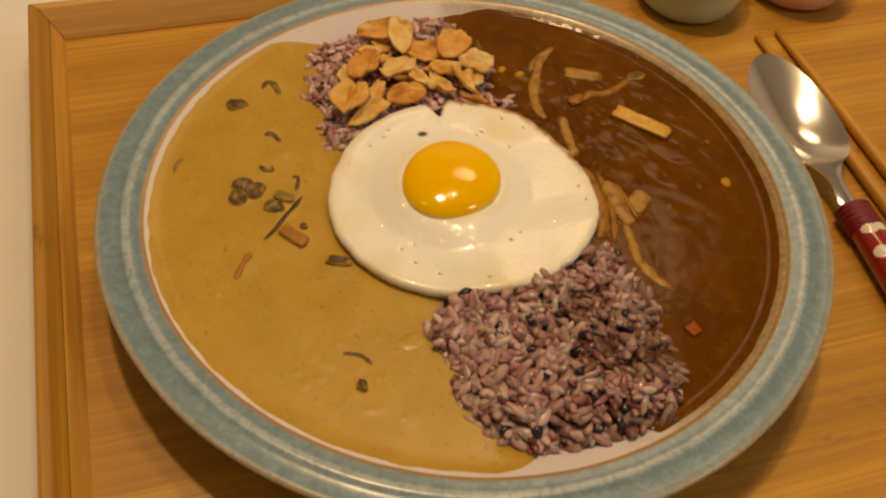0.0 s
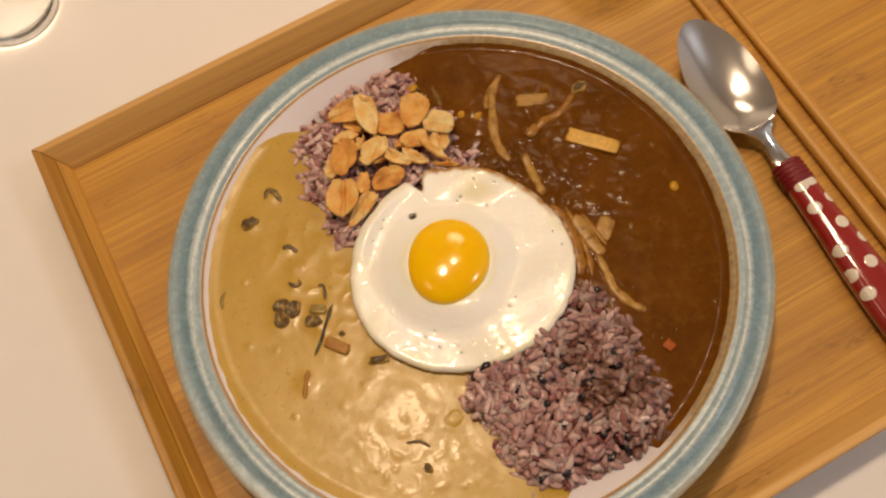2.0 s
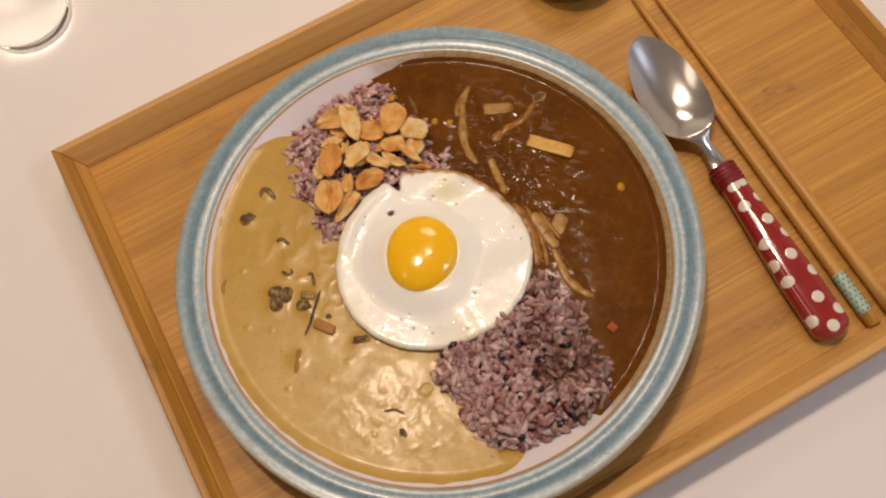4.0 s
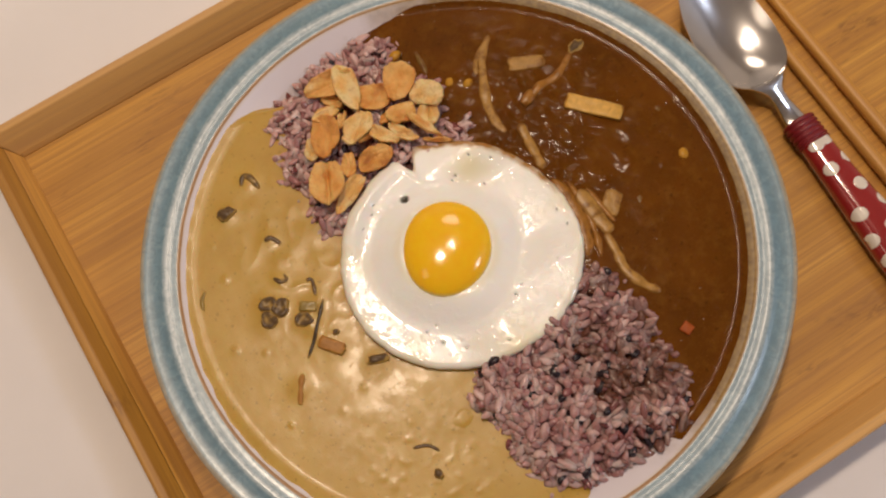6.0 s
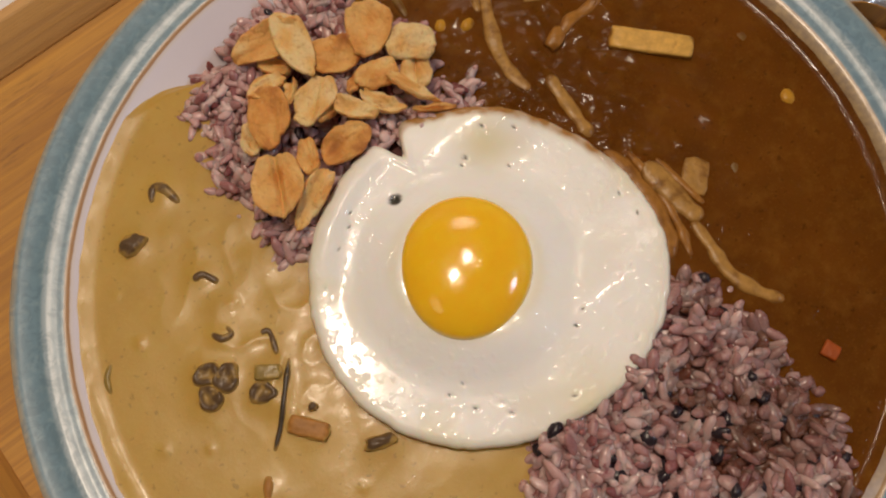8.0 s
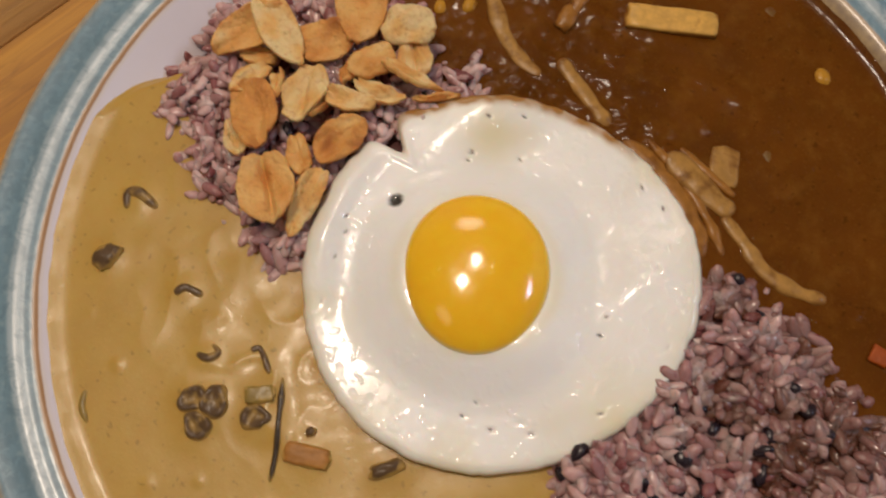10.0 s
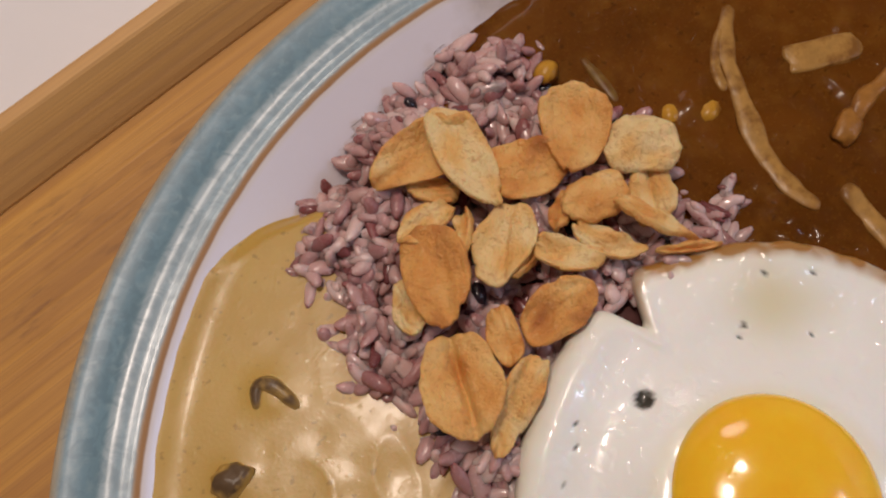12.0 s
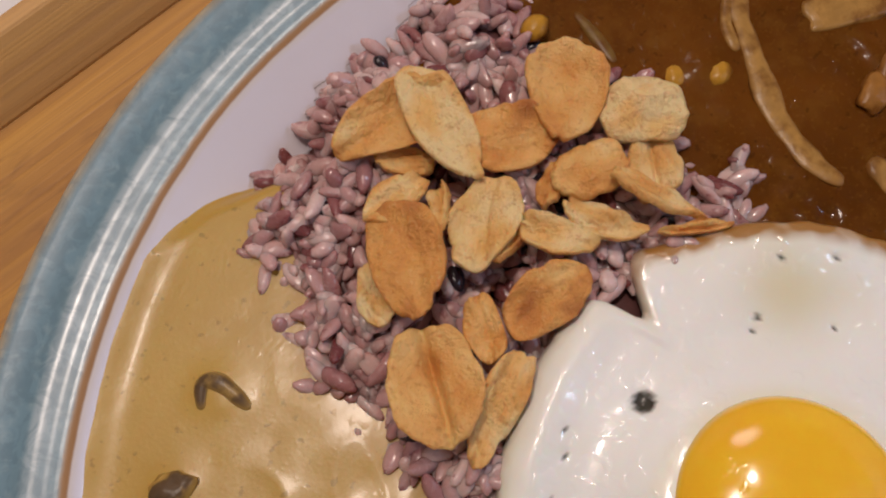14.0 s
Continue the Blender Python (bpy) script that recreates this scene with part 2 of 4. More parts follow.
def yolk_material():
    m, n, l, b = material("yolk")
    f, g = noisy(n, l, 150.0, 3), noisy(n, l, 60.0, 3)
    c = ramp(n, l, f, [(0.3, (0.98, 0.52, 0.007)), (0.7, (1.0, 0.59, 0.012))])
    c = mix(n, l, sums(n, l, "MULTIPLY", attribute(n, "film"), 0.75), c, (0.90, 0.76, 0.42))
    put(n, l, b.inputs["Base Color"], c)
    b.inputs["Roughness"].default_value = 0.14
    b.inputs["Coat Weight"].default_value, b.inputs["Coat Roughness"].default_value = 0.3, 0.05
    b.inputs["Subsurface Weight"].default_value, b.inputs["Subsurface Scale"].default_value = 0.35, 0.004
    b.inputs["Subsurface Radius"].default_value = (1.0, 0.5, 0.3)
    put(n, l, b.inputs["Normal"], relief(n, l, sums(n, l, "ADD", g, sums(n, l, "MULTIPLY", ramp(n, l, f, [(0.6, 0.0), (0.75, 1.0)]), 0.3)), 0.0008, 0.4))
    return m


def garlic_material():
    m, n, l, b = material("fried_garlic")
    vein = noisy(n, l, 420.0, 3, (0.22, 1, 1), 0.5, 0.5)
    blotch, grain, dust = noisy(n, l, 170.0, 4, (1, 1, 1), 0.62, 0.6), noisy(n, l, 800.0, 4, (1, 1, 1), 0.7), noisy(n, l, 2200.0, 2)
    k = sums(n, l, "ADD", attribute(n, "toast"), sums(n, l, "MULTIPLY", sums(n, l, "SUBTRACT", blotch, 0.5), 0.60))
    c = ramp(n, l, k, [(0.0, (0.90, 0.68, 0.33)), (0.26, (0.87, 0.53, 0.175)), (0.58, (0.76, 0.355, 0.080)), (0.95, (0.46, 0.145, 0.026))])
    c = mix(n, l, ramp(n, l, vein, [(0.60, 0.0), (0.76, 0.14)]), c, (0.56, 0.24, 0.048))
    c = mix(n, l, ramp(n, l, grain, [(0.58, 0.0), (0.74, 0.45)]), c, (0.90, 0.64, 0.30))
    c = mix(n, l, ramp(n, l, grain, [(0.32, 0.50), (0.46, 0.0)]), c, (0.50, 0.185, 0.034))
    put(n, l, b.inputs["Base Color"], c)
    put(n, l, b.inputs["Roughness"], ramp(n, l, grain, [(0.3, 0.30), (0.7, 0.52)]))
    b.inputs["Subsurface Weight"].default_value, b.inputs["Subsurface Scale"].default_value = 0.2, 0.0015
    tall = sums(n, l, "ADD", sums(n, l, "MULTIPLY", vein, 0.14), sums(n, l, "ADD", sums(n, l, "MULTIPLY", blotch, 0.14), sums(n, l, "ADD", sums(n, l, "MULTIPLY", grain, 0.55), sums(n, l, "MULTIPLY", dust, 0.12))))
    put(n, l, b.inputs["Normal"], relief(n, l, tall, 0.0016, 1.0))
    return m


def coated(name, color, sauce_color, amount, rough=0.28):
    """A stewed piece half sunk in sauce: bare on top, with sauce clinging to its flanks and in soft patches."""
    m, n, l, b = material(name)
    f, g = noisy(n, l, 230.0, 3), noisy(n, l, 420.0, 3)
    c = ramp(n, l, g, [(0.3, tuple(v * 0.82 for v in color)), (0.7, tuple(v * 1.15 for v in color))])
    film = ramp(n, l, f, [(0.70 - amount * 0.4, 0.0), (0.88 - amount * 0.4, 0.85)])
    c = mix(n, l, film, c, sauce_color)
    c = mix(n, l, ramp(n, l, attribute(n, "bare"), [(0.15, 1.0), (0.75, 0.0)]), c, sauce_color)
    put(n, l, b.inputs["Base Color"], c)
    b.inputs["Roughness"].default_value, b.inputs["Specular IOR Level"].default_value = rough, 0.25
    put(n, l, b.inputs["Normal"], relief(n, l, sums(n, l, "ADD", f, sums(n, l, "MULTIPLY", g, 0.15)), 0.0005, 0.5))
    return m


WOOD, RAIL_X, RAIL_Y = bamboo("bamboo_board", "x", 1.04), bamboo("bamboo_rail", "x", 1.20, 0.45), bamboo("bamboo_rail_side", "y", 0.92, 0.0)
STRIP_Y = bamboo("bamboo_strip_side", "y", 1.25, 0.15)
STICK = bamboo("chopstick_wood", "y", 1.15, 0.1)
GLAZE = glaze()
PALE = sauce_material("pale_curry", (0.460, 0.277, 0.048), (0.525, 0.330, 0.066), (0.56, 0.370, 0.095), 0.30, 0.33, 0.36, 0.05, 0.14)
BROWN = sauce_material("brown_curry", (0.097, 0.0298, 0.0018), (0.148, 0.0480, 0.0034), (0.210, 0.090, 0.012), 0.42, 0.40, 0.020, 0.15, 0.55)
# MOUND: near-black red put in for the shade between the grains
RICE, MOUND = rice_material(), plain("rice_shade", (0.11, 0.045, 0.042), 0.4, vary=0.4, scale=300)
BLACK_RICE = plain("black_rice", (0.020, 0.012, 0.018), 0.28, vary=0.3, scale=300)
WHITE, YOLK, GARLIC = egg_white_material(), yolk_material(), garlic_material()
STEEL = plain("spoon_steel", (0.76, 0.75, 0.75), 0.17, metal=1.0, vary=0.05, scale=90, bump=0.00004)
RED = plain("red_enamel", (0.30, 0.020, 0.020), 0.12, vary=0.08, scale=80, coat=0.9)
DARK_RED = plain("dark_red_thread", (0.20, 0.012, 0.018), 0.35, vary=0.3, scale=700, bump=0.0004)
DOT = plain("cream_enamel", (0.76, 0.70, 0.62), 0.14, vary=0.04, coat=0.9)
MINT = plain("mint_paper", (0.36, 0.52, 0.44), 0.35, vary=0.08, coat=0.3)
INK = plain("dark_print", (0.03, 0.03, 0.03), 0.4)
TABLE = plain("white_table", (0.82, 0.795, 0.795), 0.50, vary=0.03, scale=25, spec=0.3)
WALL = plain("wall_paint", (0.74, 0.72, 0.70), 0.8, vary=0.04, scale=8)
FLOOR = plain("floor_wood", (0.30, 0.20, 0.12), 0.5, vary=0.2, scale=8)
FIXTURE = plain("lamp_white", (0.8, 0.8, 0.78), 0.5, vary=0.02)
GREEN_BOWL = plain("green_stoneware", (0.46, 0.62, 0.52), 0.18, vary=0.08, scale=150, coat=0.5)
PINK_BOWL = plain("pink_stoneware", (0.80, 0.46, 0.40), 0.18, vary=0.08, scale=150, coat=0.5)
MUSHROOM = coated("dark_mushroom", (0.115, 0.070, 0.034), (0.46, 0.290, 0.075), 0.42, 0.32)
STALK = coated("herb_stalk", (0.050, 0.034, 0.020), (0.50, 0.320, 0.082), 0.15, 0.3)
BROWN_BIT = coated("brown_mushroom", (0.38, 0.170, 0.036), (0.50, 0.320, 0.082), 0.25, 0.45)
STEM = coated("stewed_stem", (0.39, 0.210, 0.050), (0.17, 0.066, 0.010), 0.5, 0.3)
DARK_STEM = coated("dark_stem", (0.32, 0.140, 0.024), (0.17, 0.060, 0.007), 0.45, 0.3)
TOFU = coated("fried_tofu", (0.64, 0.37, 0.085), (0.30, 0.13, 0.022), 0.1)
CORN = coated("sweetcorn", (0.50, 0.25, 0.020), (0.150, 0.050, 0.005), 0.55)
CARROT = coated("carrot", (0.33, 0.066, 0.004), (0.145, 0.050, 0.005), 0.25, 0.5)
LEEK = coated("stewed_leek", (0.27, 0.185, 0.045), (0.50, 0.320, 0.082), 0.4)
LEEK_BROWN = coated("leek_in_brown_sauce", (0.185, 0.105, 0.022), (0.130, 0.043, 0.004), 0.75, 0.34)
HERB = plain("pickled_leaf", (0.150, 0.120, 0.012), 0.5, vary=0.6, scale=260, bump=0.0008, spec=0.2)
KIMCHI = plain("red_pickle", (0.30, 0.045, 0.018), 0.5, vary=0.6, scale=260, bump=0.0008, spec=0.2)


def thin_glass():
    """A thin wall of glass: clear, with a mirror-like gloss that grows towards grazing angles."""
    m, n, l, b = material("thin_glass")
    clear, gloss, face, both = n.new("ShaderNodeBsdfTransparent"), n.new("ShaderNodeBsdfGlossy"), n.new("ShaderNodeLayerWeight"), n.new("ShaderNodeMixShader")
    clear.inputs[0].default_value, gloss.inputs["Roughness"].default_value = (0.93, 0.94, 0.94, 1), 0.04
    l.new(sums(n, l, "ADD", sums(n, l, "MULTIPLY", sums(n, l, "POWER", face.outputs["Facing"], 3.0), 0.75), 0.04), both.inputs[0])
    l.new(clear.outputs[0], both.inputs[1])
    l.new(gloss.outputs[0], both.inputs[2])
    l.new(both.outputs[0], n["Material Output"].inputs[0])
    return m


def solid_glass():
    m, n, l, b = material("solid_glass")
    b.inputs["Base Color"].default_value = (0.93, 0.95, 0.95, 1)
    b.inputs["Transmission Weight"].default_value, b.inputs["IOR"].default_value = 1.0, 1.48
    b.inputs["Roughness"].default_value = 0.02
    return m


THIN_GLASS, SOLID_GLASS = thin_glass(), solid_glass()


# ---- building helpers ----
def mesh_of(name, bm, mat, smooth=True):
    bmesh.ops.recalc_face_normals(bm, faces=bm.faces)
    me = bpy.data.meshes.new(name)
    bm.to_mesh(me)
    bm.free()
    me.materials.append(mat)
    if smooth:
        me.shade_smooth()
    return me


def part(name, bm, mat, parent, label="", smooth=True):
    ob = new(name, bm if isinstance(bm, bpy.types.Mesh) else mesh_of(name, bm, mat, smooth))
    ob.parent = parent
    return tagged(ob, label)


def thing(name, label, category, group="", kind="", bm=None, mat=None, at=None, smooth=True):
    ob = new(name, mesh_of(name, bm, mat, smooth) if bm else None)
    if at is not None:
        ob.matrix_world = at
    return tagged(ob, label, category, group, kind)


def box(lo, hi, bevel=0.0, seg=2):
    bm = bmesh.new()
    bmesh.ops.create_cube(bm, size=1.0)
    lo, hi = Vector(lo), Vector(hi)
    for v in bm.verts:
        v.co = Vector([lo[i] + (v.co[i] + 0.5) * (hi[i] - lo[i]) for i in range(3)])
    if bevel:
        bmesh.ops.bevel(bm, geom=bm.edges[:], offset=bevel, segments=seg, affect="EDGES", profile=0.5)
    return bm


def lathe(profile, steps=96, bm=None, centre=(0, 0)):
    """A body of revolution round z through centre; a profile that starts or ends at radius 0 is closed there."""
    bm = bm or bmesh.new()
    rings = []
    for r, z in profile:
        if r < 1e-6:
            rings.append([bm.verts.new((centre[0], centre[1], z))])
        else:
            rings.append([bm.verts.new((centre[0] + r * math.cos(2 * math.pi * i / steps), centre[1] + r * math.sin(2 * math.pi * i / steps), z)) for i in range(steps)])
    for a, b in zip(rings, rings[1:]):
        for i in range(steps):
            j = (i + 1) % steps
            if len(a) == 1:
                bm.faces.new((a[0], b[i], b[j]))
            elif len(b) == 1:
                bm.faces.new((a[i], a[j], b[0]))
            else:
                bm.faces.new((a[i], a[j], b[j], b[i]))
    return bm


def smooth_line(points, n):
    """n points on a smooth curve through the given ones."""
    pts = [Vector(p) for p in points]
    out = []
    for k in range(n):
        u = k / (n - 1) * (len(pts) - 1)
        i = min(int(u), len(pts) - 2)
        f = u - i
        p0, p1, p2, p3 = pts[max(i - 1, 0)], pts[i], pts[i + 1], pts[min(i + 2, len(pts) - 1)]
        out.append(0.5 * (2 * p1 + (p2 - p0) * f + (2 * p0 - 5 * p1 + 4 * p2 - p3) * f * f + (3 * p1 - p0 - 3 * p2 + p3) * f ** 3))
    return out


def strand(points, radius, flat=1.0, n=16, ring=12, taper=0.15, rough=0.0):
    """A soft rod along a curve, round or flattened, with rounded ends."""
    bm = bmesh.new()
    bare = bm.verts.layers.float.new("bare")
    line = smooth_line(points, n)
    rings = []
    for k, p in enumerate(line):
        d = (line[min(k + 1, n - 1)] - line[max(k - 1, 0)]).normalized()
        side = d.cross(Vector((0, 0, 1))).normalized()
        up = side.cross(d)
        e = min(k, n - 1 - k) / (n * 0.25)
        w = radius * (1 if e >= 1 else taper + (1 - taper) * math.sqrt(max(0, 1 - (1 - e) ** 2)))
        w *= 1 + rough * (noise.noise(p * 260) if rough else 0)
        row = []
        for a in [2 * math.pi * i / ring for i in range(ring)]:
            v = bm.verts.new(p + side * (w * math.cos(a)) + up * (w * flat * math.sin(a)))
            v[bare] = max(0.0, math.sin(a)) * min(1.0, 0.35 + e)
            row.append(v)
        rings.append(row)
    for a, b in zip(rings, rings[1:]):
        for i in range(ring):
            bm.faces.new((a[i], a[(i + 1) % ring], b[(i + 1) % ring], b[i]))
    bm.faces.new(rings[0][::-1])
    bm.faces.new(rings[-1])
    return bm


def lump(size, seed, rough=0.15, detail=2):
    bm = bmesh.new()
    bmesh.ops.create_icosphere(bm, subdivisions=detail, radius=1.0)
    for v in bm.verts:
        k = 1 + rough * noise.noise(v.co * 1.6 + Vector((seed * 3.1, seed, 0)))
        v.co = Vector([v.co[i] * k * size[i] / 2 for i in range(3)])
    return bm


def slab(size, seed, rough=0.12, square=0.65):
    """A soft-edged cut piece: a rounded block with an uneven skin."""
    bm = bmesh.new()
    bmesh.ops.create_icosphere(bm, subdivisions=4, radius=1.0)
    for v in bm.verts:
        q = v.co / max(abs(c) for c in v.co) * square + v.co * (1 - square)
        k = 1 + rough * noise.noise(v.co * 1.8 + Vector((seed, seed * 2.3, 0)))
        v.co = Vector([q[i] * k * size[i] / 2 for i in range(3)])
    return bm


def smoothstep(a, b, x):
    x = min(1, max(0, (x - a) / (b - a)))
    return x * x * (3 - 2 * x)


# ---- the room round the table ----
def room():
    w, lo = 1.9, -0.74
    for name, a, b in (("wall_north", (-w, w, lo), (w, w + 0.1, CEILING)), ("wall_south", (-w, -w - 0.1, lo), (w, -w, CEILING)),
                       ("wall_east", (w, -w - 0.1, lo), (w + 0.1, w + 0.1, CEILING)), ("wall_west", (-w - 0.1, -w - 0.1, lo), (-w, w + 0.1, CEILING))):
        thing(name, "plain cream painted wall round the dining table", "wall", kind="structure", bm=box(a, b), mat=WALL, smooth=False)
    thing("floor", "brown wooden floor under the white table", "floor", kind="structure", bm=box((-w - 0.1, -w - 0.1, lo - 0.1), (w + 0.1, w + 0.1, lo)), mat=FLOOR, smooth=False)
    thing("ceiling", "plain cream ceiling with round lamps", "ceiling", kind="structure", bm=box((-w - 0.1, -w - 0.1, CEILING), (w + 0.1, w + 0.1, CEILING + 0.1)), mat=WALL, smooth=False)
    for lx, ly, size, *_ in LAMPS:
        lamp = thing("ceiling_light", "round white ceiling lamp, switched on", "lamp", group="ceiling lamps", at=pose(lx, ly, CEILING))
        r = size / 2 + 0.02
        part("housing", lathe([(0, 0), (r, 0), (r, -0.020), (r - 0.008, -0.024), (r - 0.014, -0.020), (0, -0.018)], 48), FIXTURE, lamp)


room()


def table():
    t = thing("table", "white dining table with a smooth satin top", "table", at=pose(0.06, 0.12, 0))
    part("tabletop", box((-0.62, -0.42, -0.03), (0.62, 0.42, 0), 0.004), TABLE, t)
    for sx in (-1, 1):
        for sy in (-1, 1):
            part("leg", box((sx * 0.56 - 0.025, sy * 0.36 - 0.025, -0.74), (sx * 0.56 + 0.025, sy * 0.36 + 0.025, -0.03), 0.004), TABLE, t)


table()

# ---- the tray ----
LEFT, RIGHT, FRONT, BACK = -0.1588, 0.2825, -0.1508, 0.1700


def tray():
    t = thing("serving_tray", "golden brown bamboo serving tray with low mitred rails", "tray")
    part("base_board", box((LEFT + 0.004, FRONT + 0.004, 0.004), (RIGHT - 0.004, BACK - 0.004, TRAY_FLOOR), 0.001), WOOD, t, smooth=False)
    # sections of a rail, in distance inwards and height: one board, or two strips glued side by side
    outer = [(0, 0), (0, 0.0275), (0.0005, 0.0287), (0.0014, 0.0290), (0.0040, 0.0289), (0.0046, 0.0285)]
    whole = outer + [(0.0080, 0.0245), (0.0112, 0.0202), (0.0124, 0.0186), (0.0134, 0.0168), (0.0136, 0.0100), (0.0134, 0.0)]
    strips = (outer + [(0.0080, 0.0245), (0.0085, 0.0238), (0.0085, 0.0)], [(0.00865, 0.0), (0.00865, 0.0236), (0.0092, 0.0230), (0.0112, 0.0202), (0.0124, 0.0186), (0.0134, 0.0168), (0.0136, 0.0100), (0.0134, 0.0)])
    corners = [(LEFT, FRONT), (RIGHT, FRONT), (RIGHT, BACK), (LEFT, BACK)]
    inward = [(1, 1), (-1, 1), (-1, -1), (1, -1)]
    for k in range(4):
        for number, section in enumerate((whole,) if k % 2 == 0 else strips):
            bm = bmesh.new()
            ends = []
            for j, gap in ((k, 1), ((k + 1) % 4, -1)):
                (cx, cy), (ix, iy) = corners[j], inward[j]
                along = (1, 0, -1, 0)[k] * gap * 0.00025, (0, 1, 0, -1)[k] * gap * 0.00025
                ends.append([bm.verts.new((cx + ix * d + along[0], cy + iy * d + along[1], z)) for d, z in section])
            a, b = ends
            for i in range(len(section)):
                j = (i + 1) % len(section)
                bm.faces.new((a[i], a[j], b[j], b[i]))
            bm.faces.new(a)
            bm.faces.new(b)
            part("rail" if number == 0 else "rail_strip", bm, RAIL_X if k % 2 == 0 else (RAIL_Y, STRIP_Y)[number], t, "pale bamboo strip along the inside of the rail" if number else "", smooth=False)


tray()

# ---- the plate ----
INSIDE = [(0.0, 0.0235), (0.05, 0.0235), (0.08, 0.0252), (0.090, 0.0272), (0.100, 0.0313), (0.105, 0.0342), (0.108, 0.0362), (0.110, 0.0376), (0.112, 0.0389), (0.1145, 0.0403), (0.1165, 0.0416), (0.1180, 0.0425)]


def plate_z(r):
    for (r0, z0), (r1, z1) in zip(INSIDE, INSIDE[1:]):
        if r <= r1:
            return z0 + (z1 - z0) * (r - r0) / (r1 - r0)
    return INSIDE[-1][1] + (r - INSIDE[-1][0])


def plate():
    under = [(0, 0.0190), (0.058, 0.0190), (0.0595, 0.0165), (0.0605, TRAY_FLOOR + 0.0002), (0.0635, TRAY_FLOOR + 0.0002), (0.065, 0.0172), (0.067, 0.0195), (0.095, 0.0262), (0.118, 0.0335), (0.130, 0.0390), (0.1338, 0.0411)]
    rim = [(0.1347, 0.0417), (0.1352, 0.0425), (0.1351, 0.0432), (0.1345, 0.0437), (0.1336, 0.0438), (0.1322, 0.0436), (0.1300, 0.0434), (0.1280, 0.0434), (0.1270, 0.0436), (0.1261, 0.0439), (0.1252, 0.04405), (0.1243, 0.0440), (0.1234, 0.0438), (0.1224, 0.0435), (0.1214, 0.04335), (0.1206, 0.0433), (0.1198, 0.0432), (0.1188, 0.0429)]
    ob = thing("plate", "round stoneware plate with a speckled blue rim and brown line", "plate", bm=lathe(under + rim + INSIDE[::-1], 240), mat=GLAZE)
    return ob


plate()


# ---- food regions on the plate, as signed distances (positive inside) ----
def blobs(x, y, discs):
    return max(r - math.hypot(x - cx, y - cy) for cx, cy, r in discs)


UPPER_RICE = [(-0.031, 0.044, 0.019), (-0.030, 0.066, 0.021), (-0.027, 0.083, 0.018), (-0.008, 0.092, 0.016), (0.011, 0.094, 0.015), (0.008, 0.066, 0.023), (0.0, 0.045, 0.022), (0.0245, 0.0440, 0.0085)]
LOWER_RICE = [(-0.013, -0.062, 0.020), (-0.014, -0.091, 0.0155), (-0.009, -0.086, 0.021), (0.008, -0.088, 0.022), (0.022, -0.086, 0.024), (0.027, -0.064, 0.021), (0.032, -0.044, 0.013), (0.005, -0.052, 0.022)]


def rice_height(x, y, discs, top):
    d = blobs(x, y, discs) + 0.0030 * noise.noise(Vector((x * 160, y * 160, 3)))
    base = plate_z(math.hypot(x, y))
    z = 0.037 + (top - 0.037) * smoothstep(-0.001, 0.010, d) + 0.0032 * noise.noise(Vector((x * 95, y * 95, 1)))
    return d, max(z, base + 0.0012)


# where the two sauces part, and half the gap between them
def parting(y):
    s = np.interp(y, [-0.115, -0.06, 0.0, 0.05, 0.115], [0.008, 0.006, -0.002, -0.010, -0.014])
    g = np.interp(y, [-0.115, -0.085, -0.05, 0.05, 0.085, 0.115], [0.017, 0.009, 0.001, 0.001, 0.006, 0.014])
    return float(s), float(g)


def scatter(seed, count, area, size, height):
    rnd = random.Random(seed)
    return [(rnd.uniform(area[0], area[1]), rnd.uniform(area[2], area[3]), rnd.uniform(*size), rnd.uniform(*height)) for _ in range(count)]


LUMPS = {-1: scatter(3, 34, (-0.095, -0.02, -0.095, 0.02), (0.0009, 0.0022), (-0.00002, 0.00020)) + scatter(4, 16, (-0.105, -0.06, -0.04, 0.09), (0.0008, 0.0018), (-0.00004, 0.0003)),
         1: scatter(5, 34, (0.03, 0.088, -0.02, 0.07), (0.0015, 0.0040), (-0.0001, 0.0006)) + scatter(6, 12, (0.05, 0.105, -0.07, 0.06), (0.0008, 0.0018), (0.0, 0.0003))}


# sauce heaped round the pieces that lie in it
LUMPS[-1] += [(px, py, r, 0.0006) for px, py, r in ((-0.0814, 0.0219, 0.0050), (-0.0774, 0.0180, 0.0050), (-0.0841, 0.0161, 0.0050), (-0.0718, 0.0082, 0.0050), (-0.0676, 0.0119, 0.0055),
              (-0.0676, -0.0074, 0.0065), (-0.0548, -0.0222, 0.0050), (-0.0771, 0.0669, 0.0045), (-0.0662, 0.0466, 0.0035), (-0.0718, 0.0285, 0.0035), (-0.0693, 0.0027, 0.0040), (-0.0867, -0.0153, 0.0045), (-0.0614, 0.0748, 0.0045))]


def lumpy(x, y, side):
    z = 0.0
    for lx, ly, r, a in LUMPS[side]:
        q = ((x - lx) ** 2 + (y - ly) ** 2) / (r * r)
        if q < 6:
            z += a * math.exp(-q)
    return z


def pale_tilt(y):
    """The pale sauce stands a little higher at the back, where it was poured against the rice."""
    return 0.0040 * y


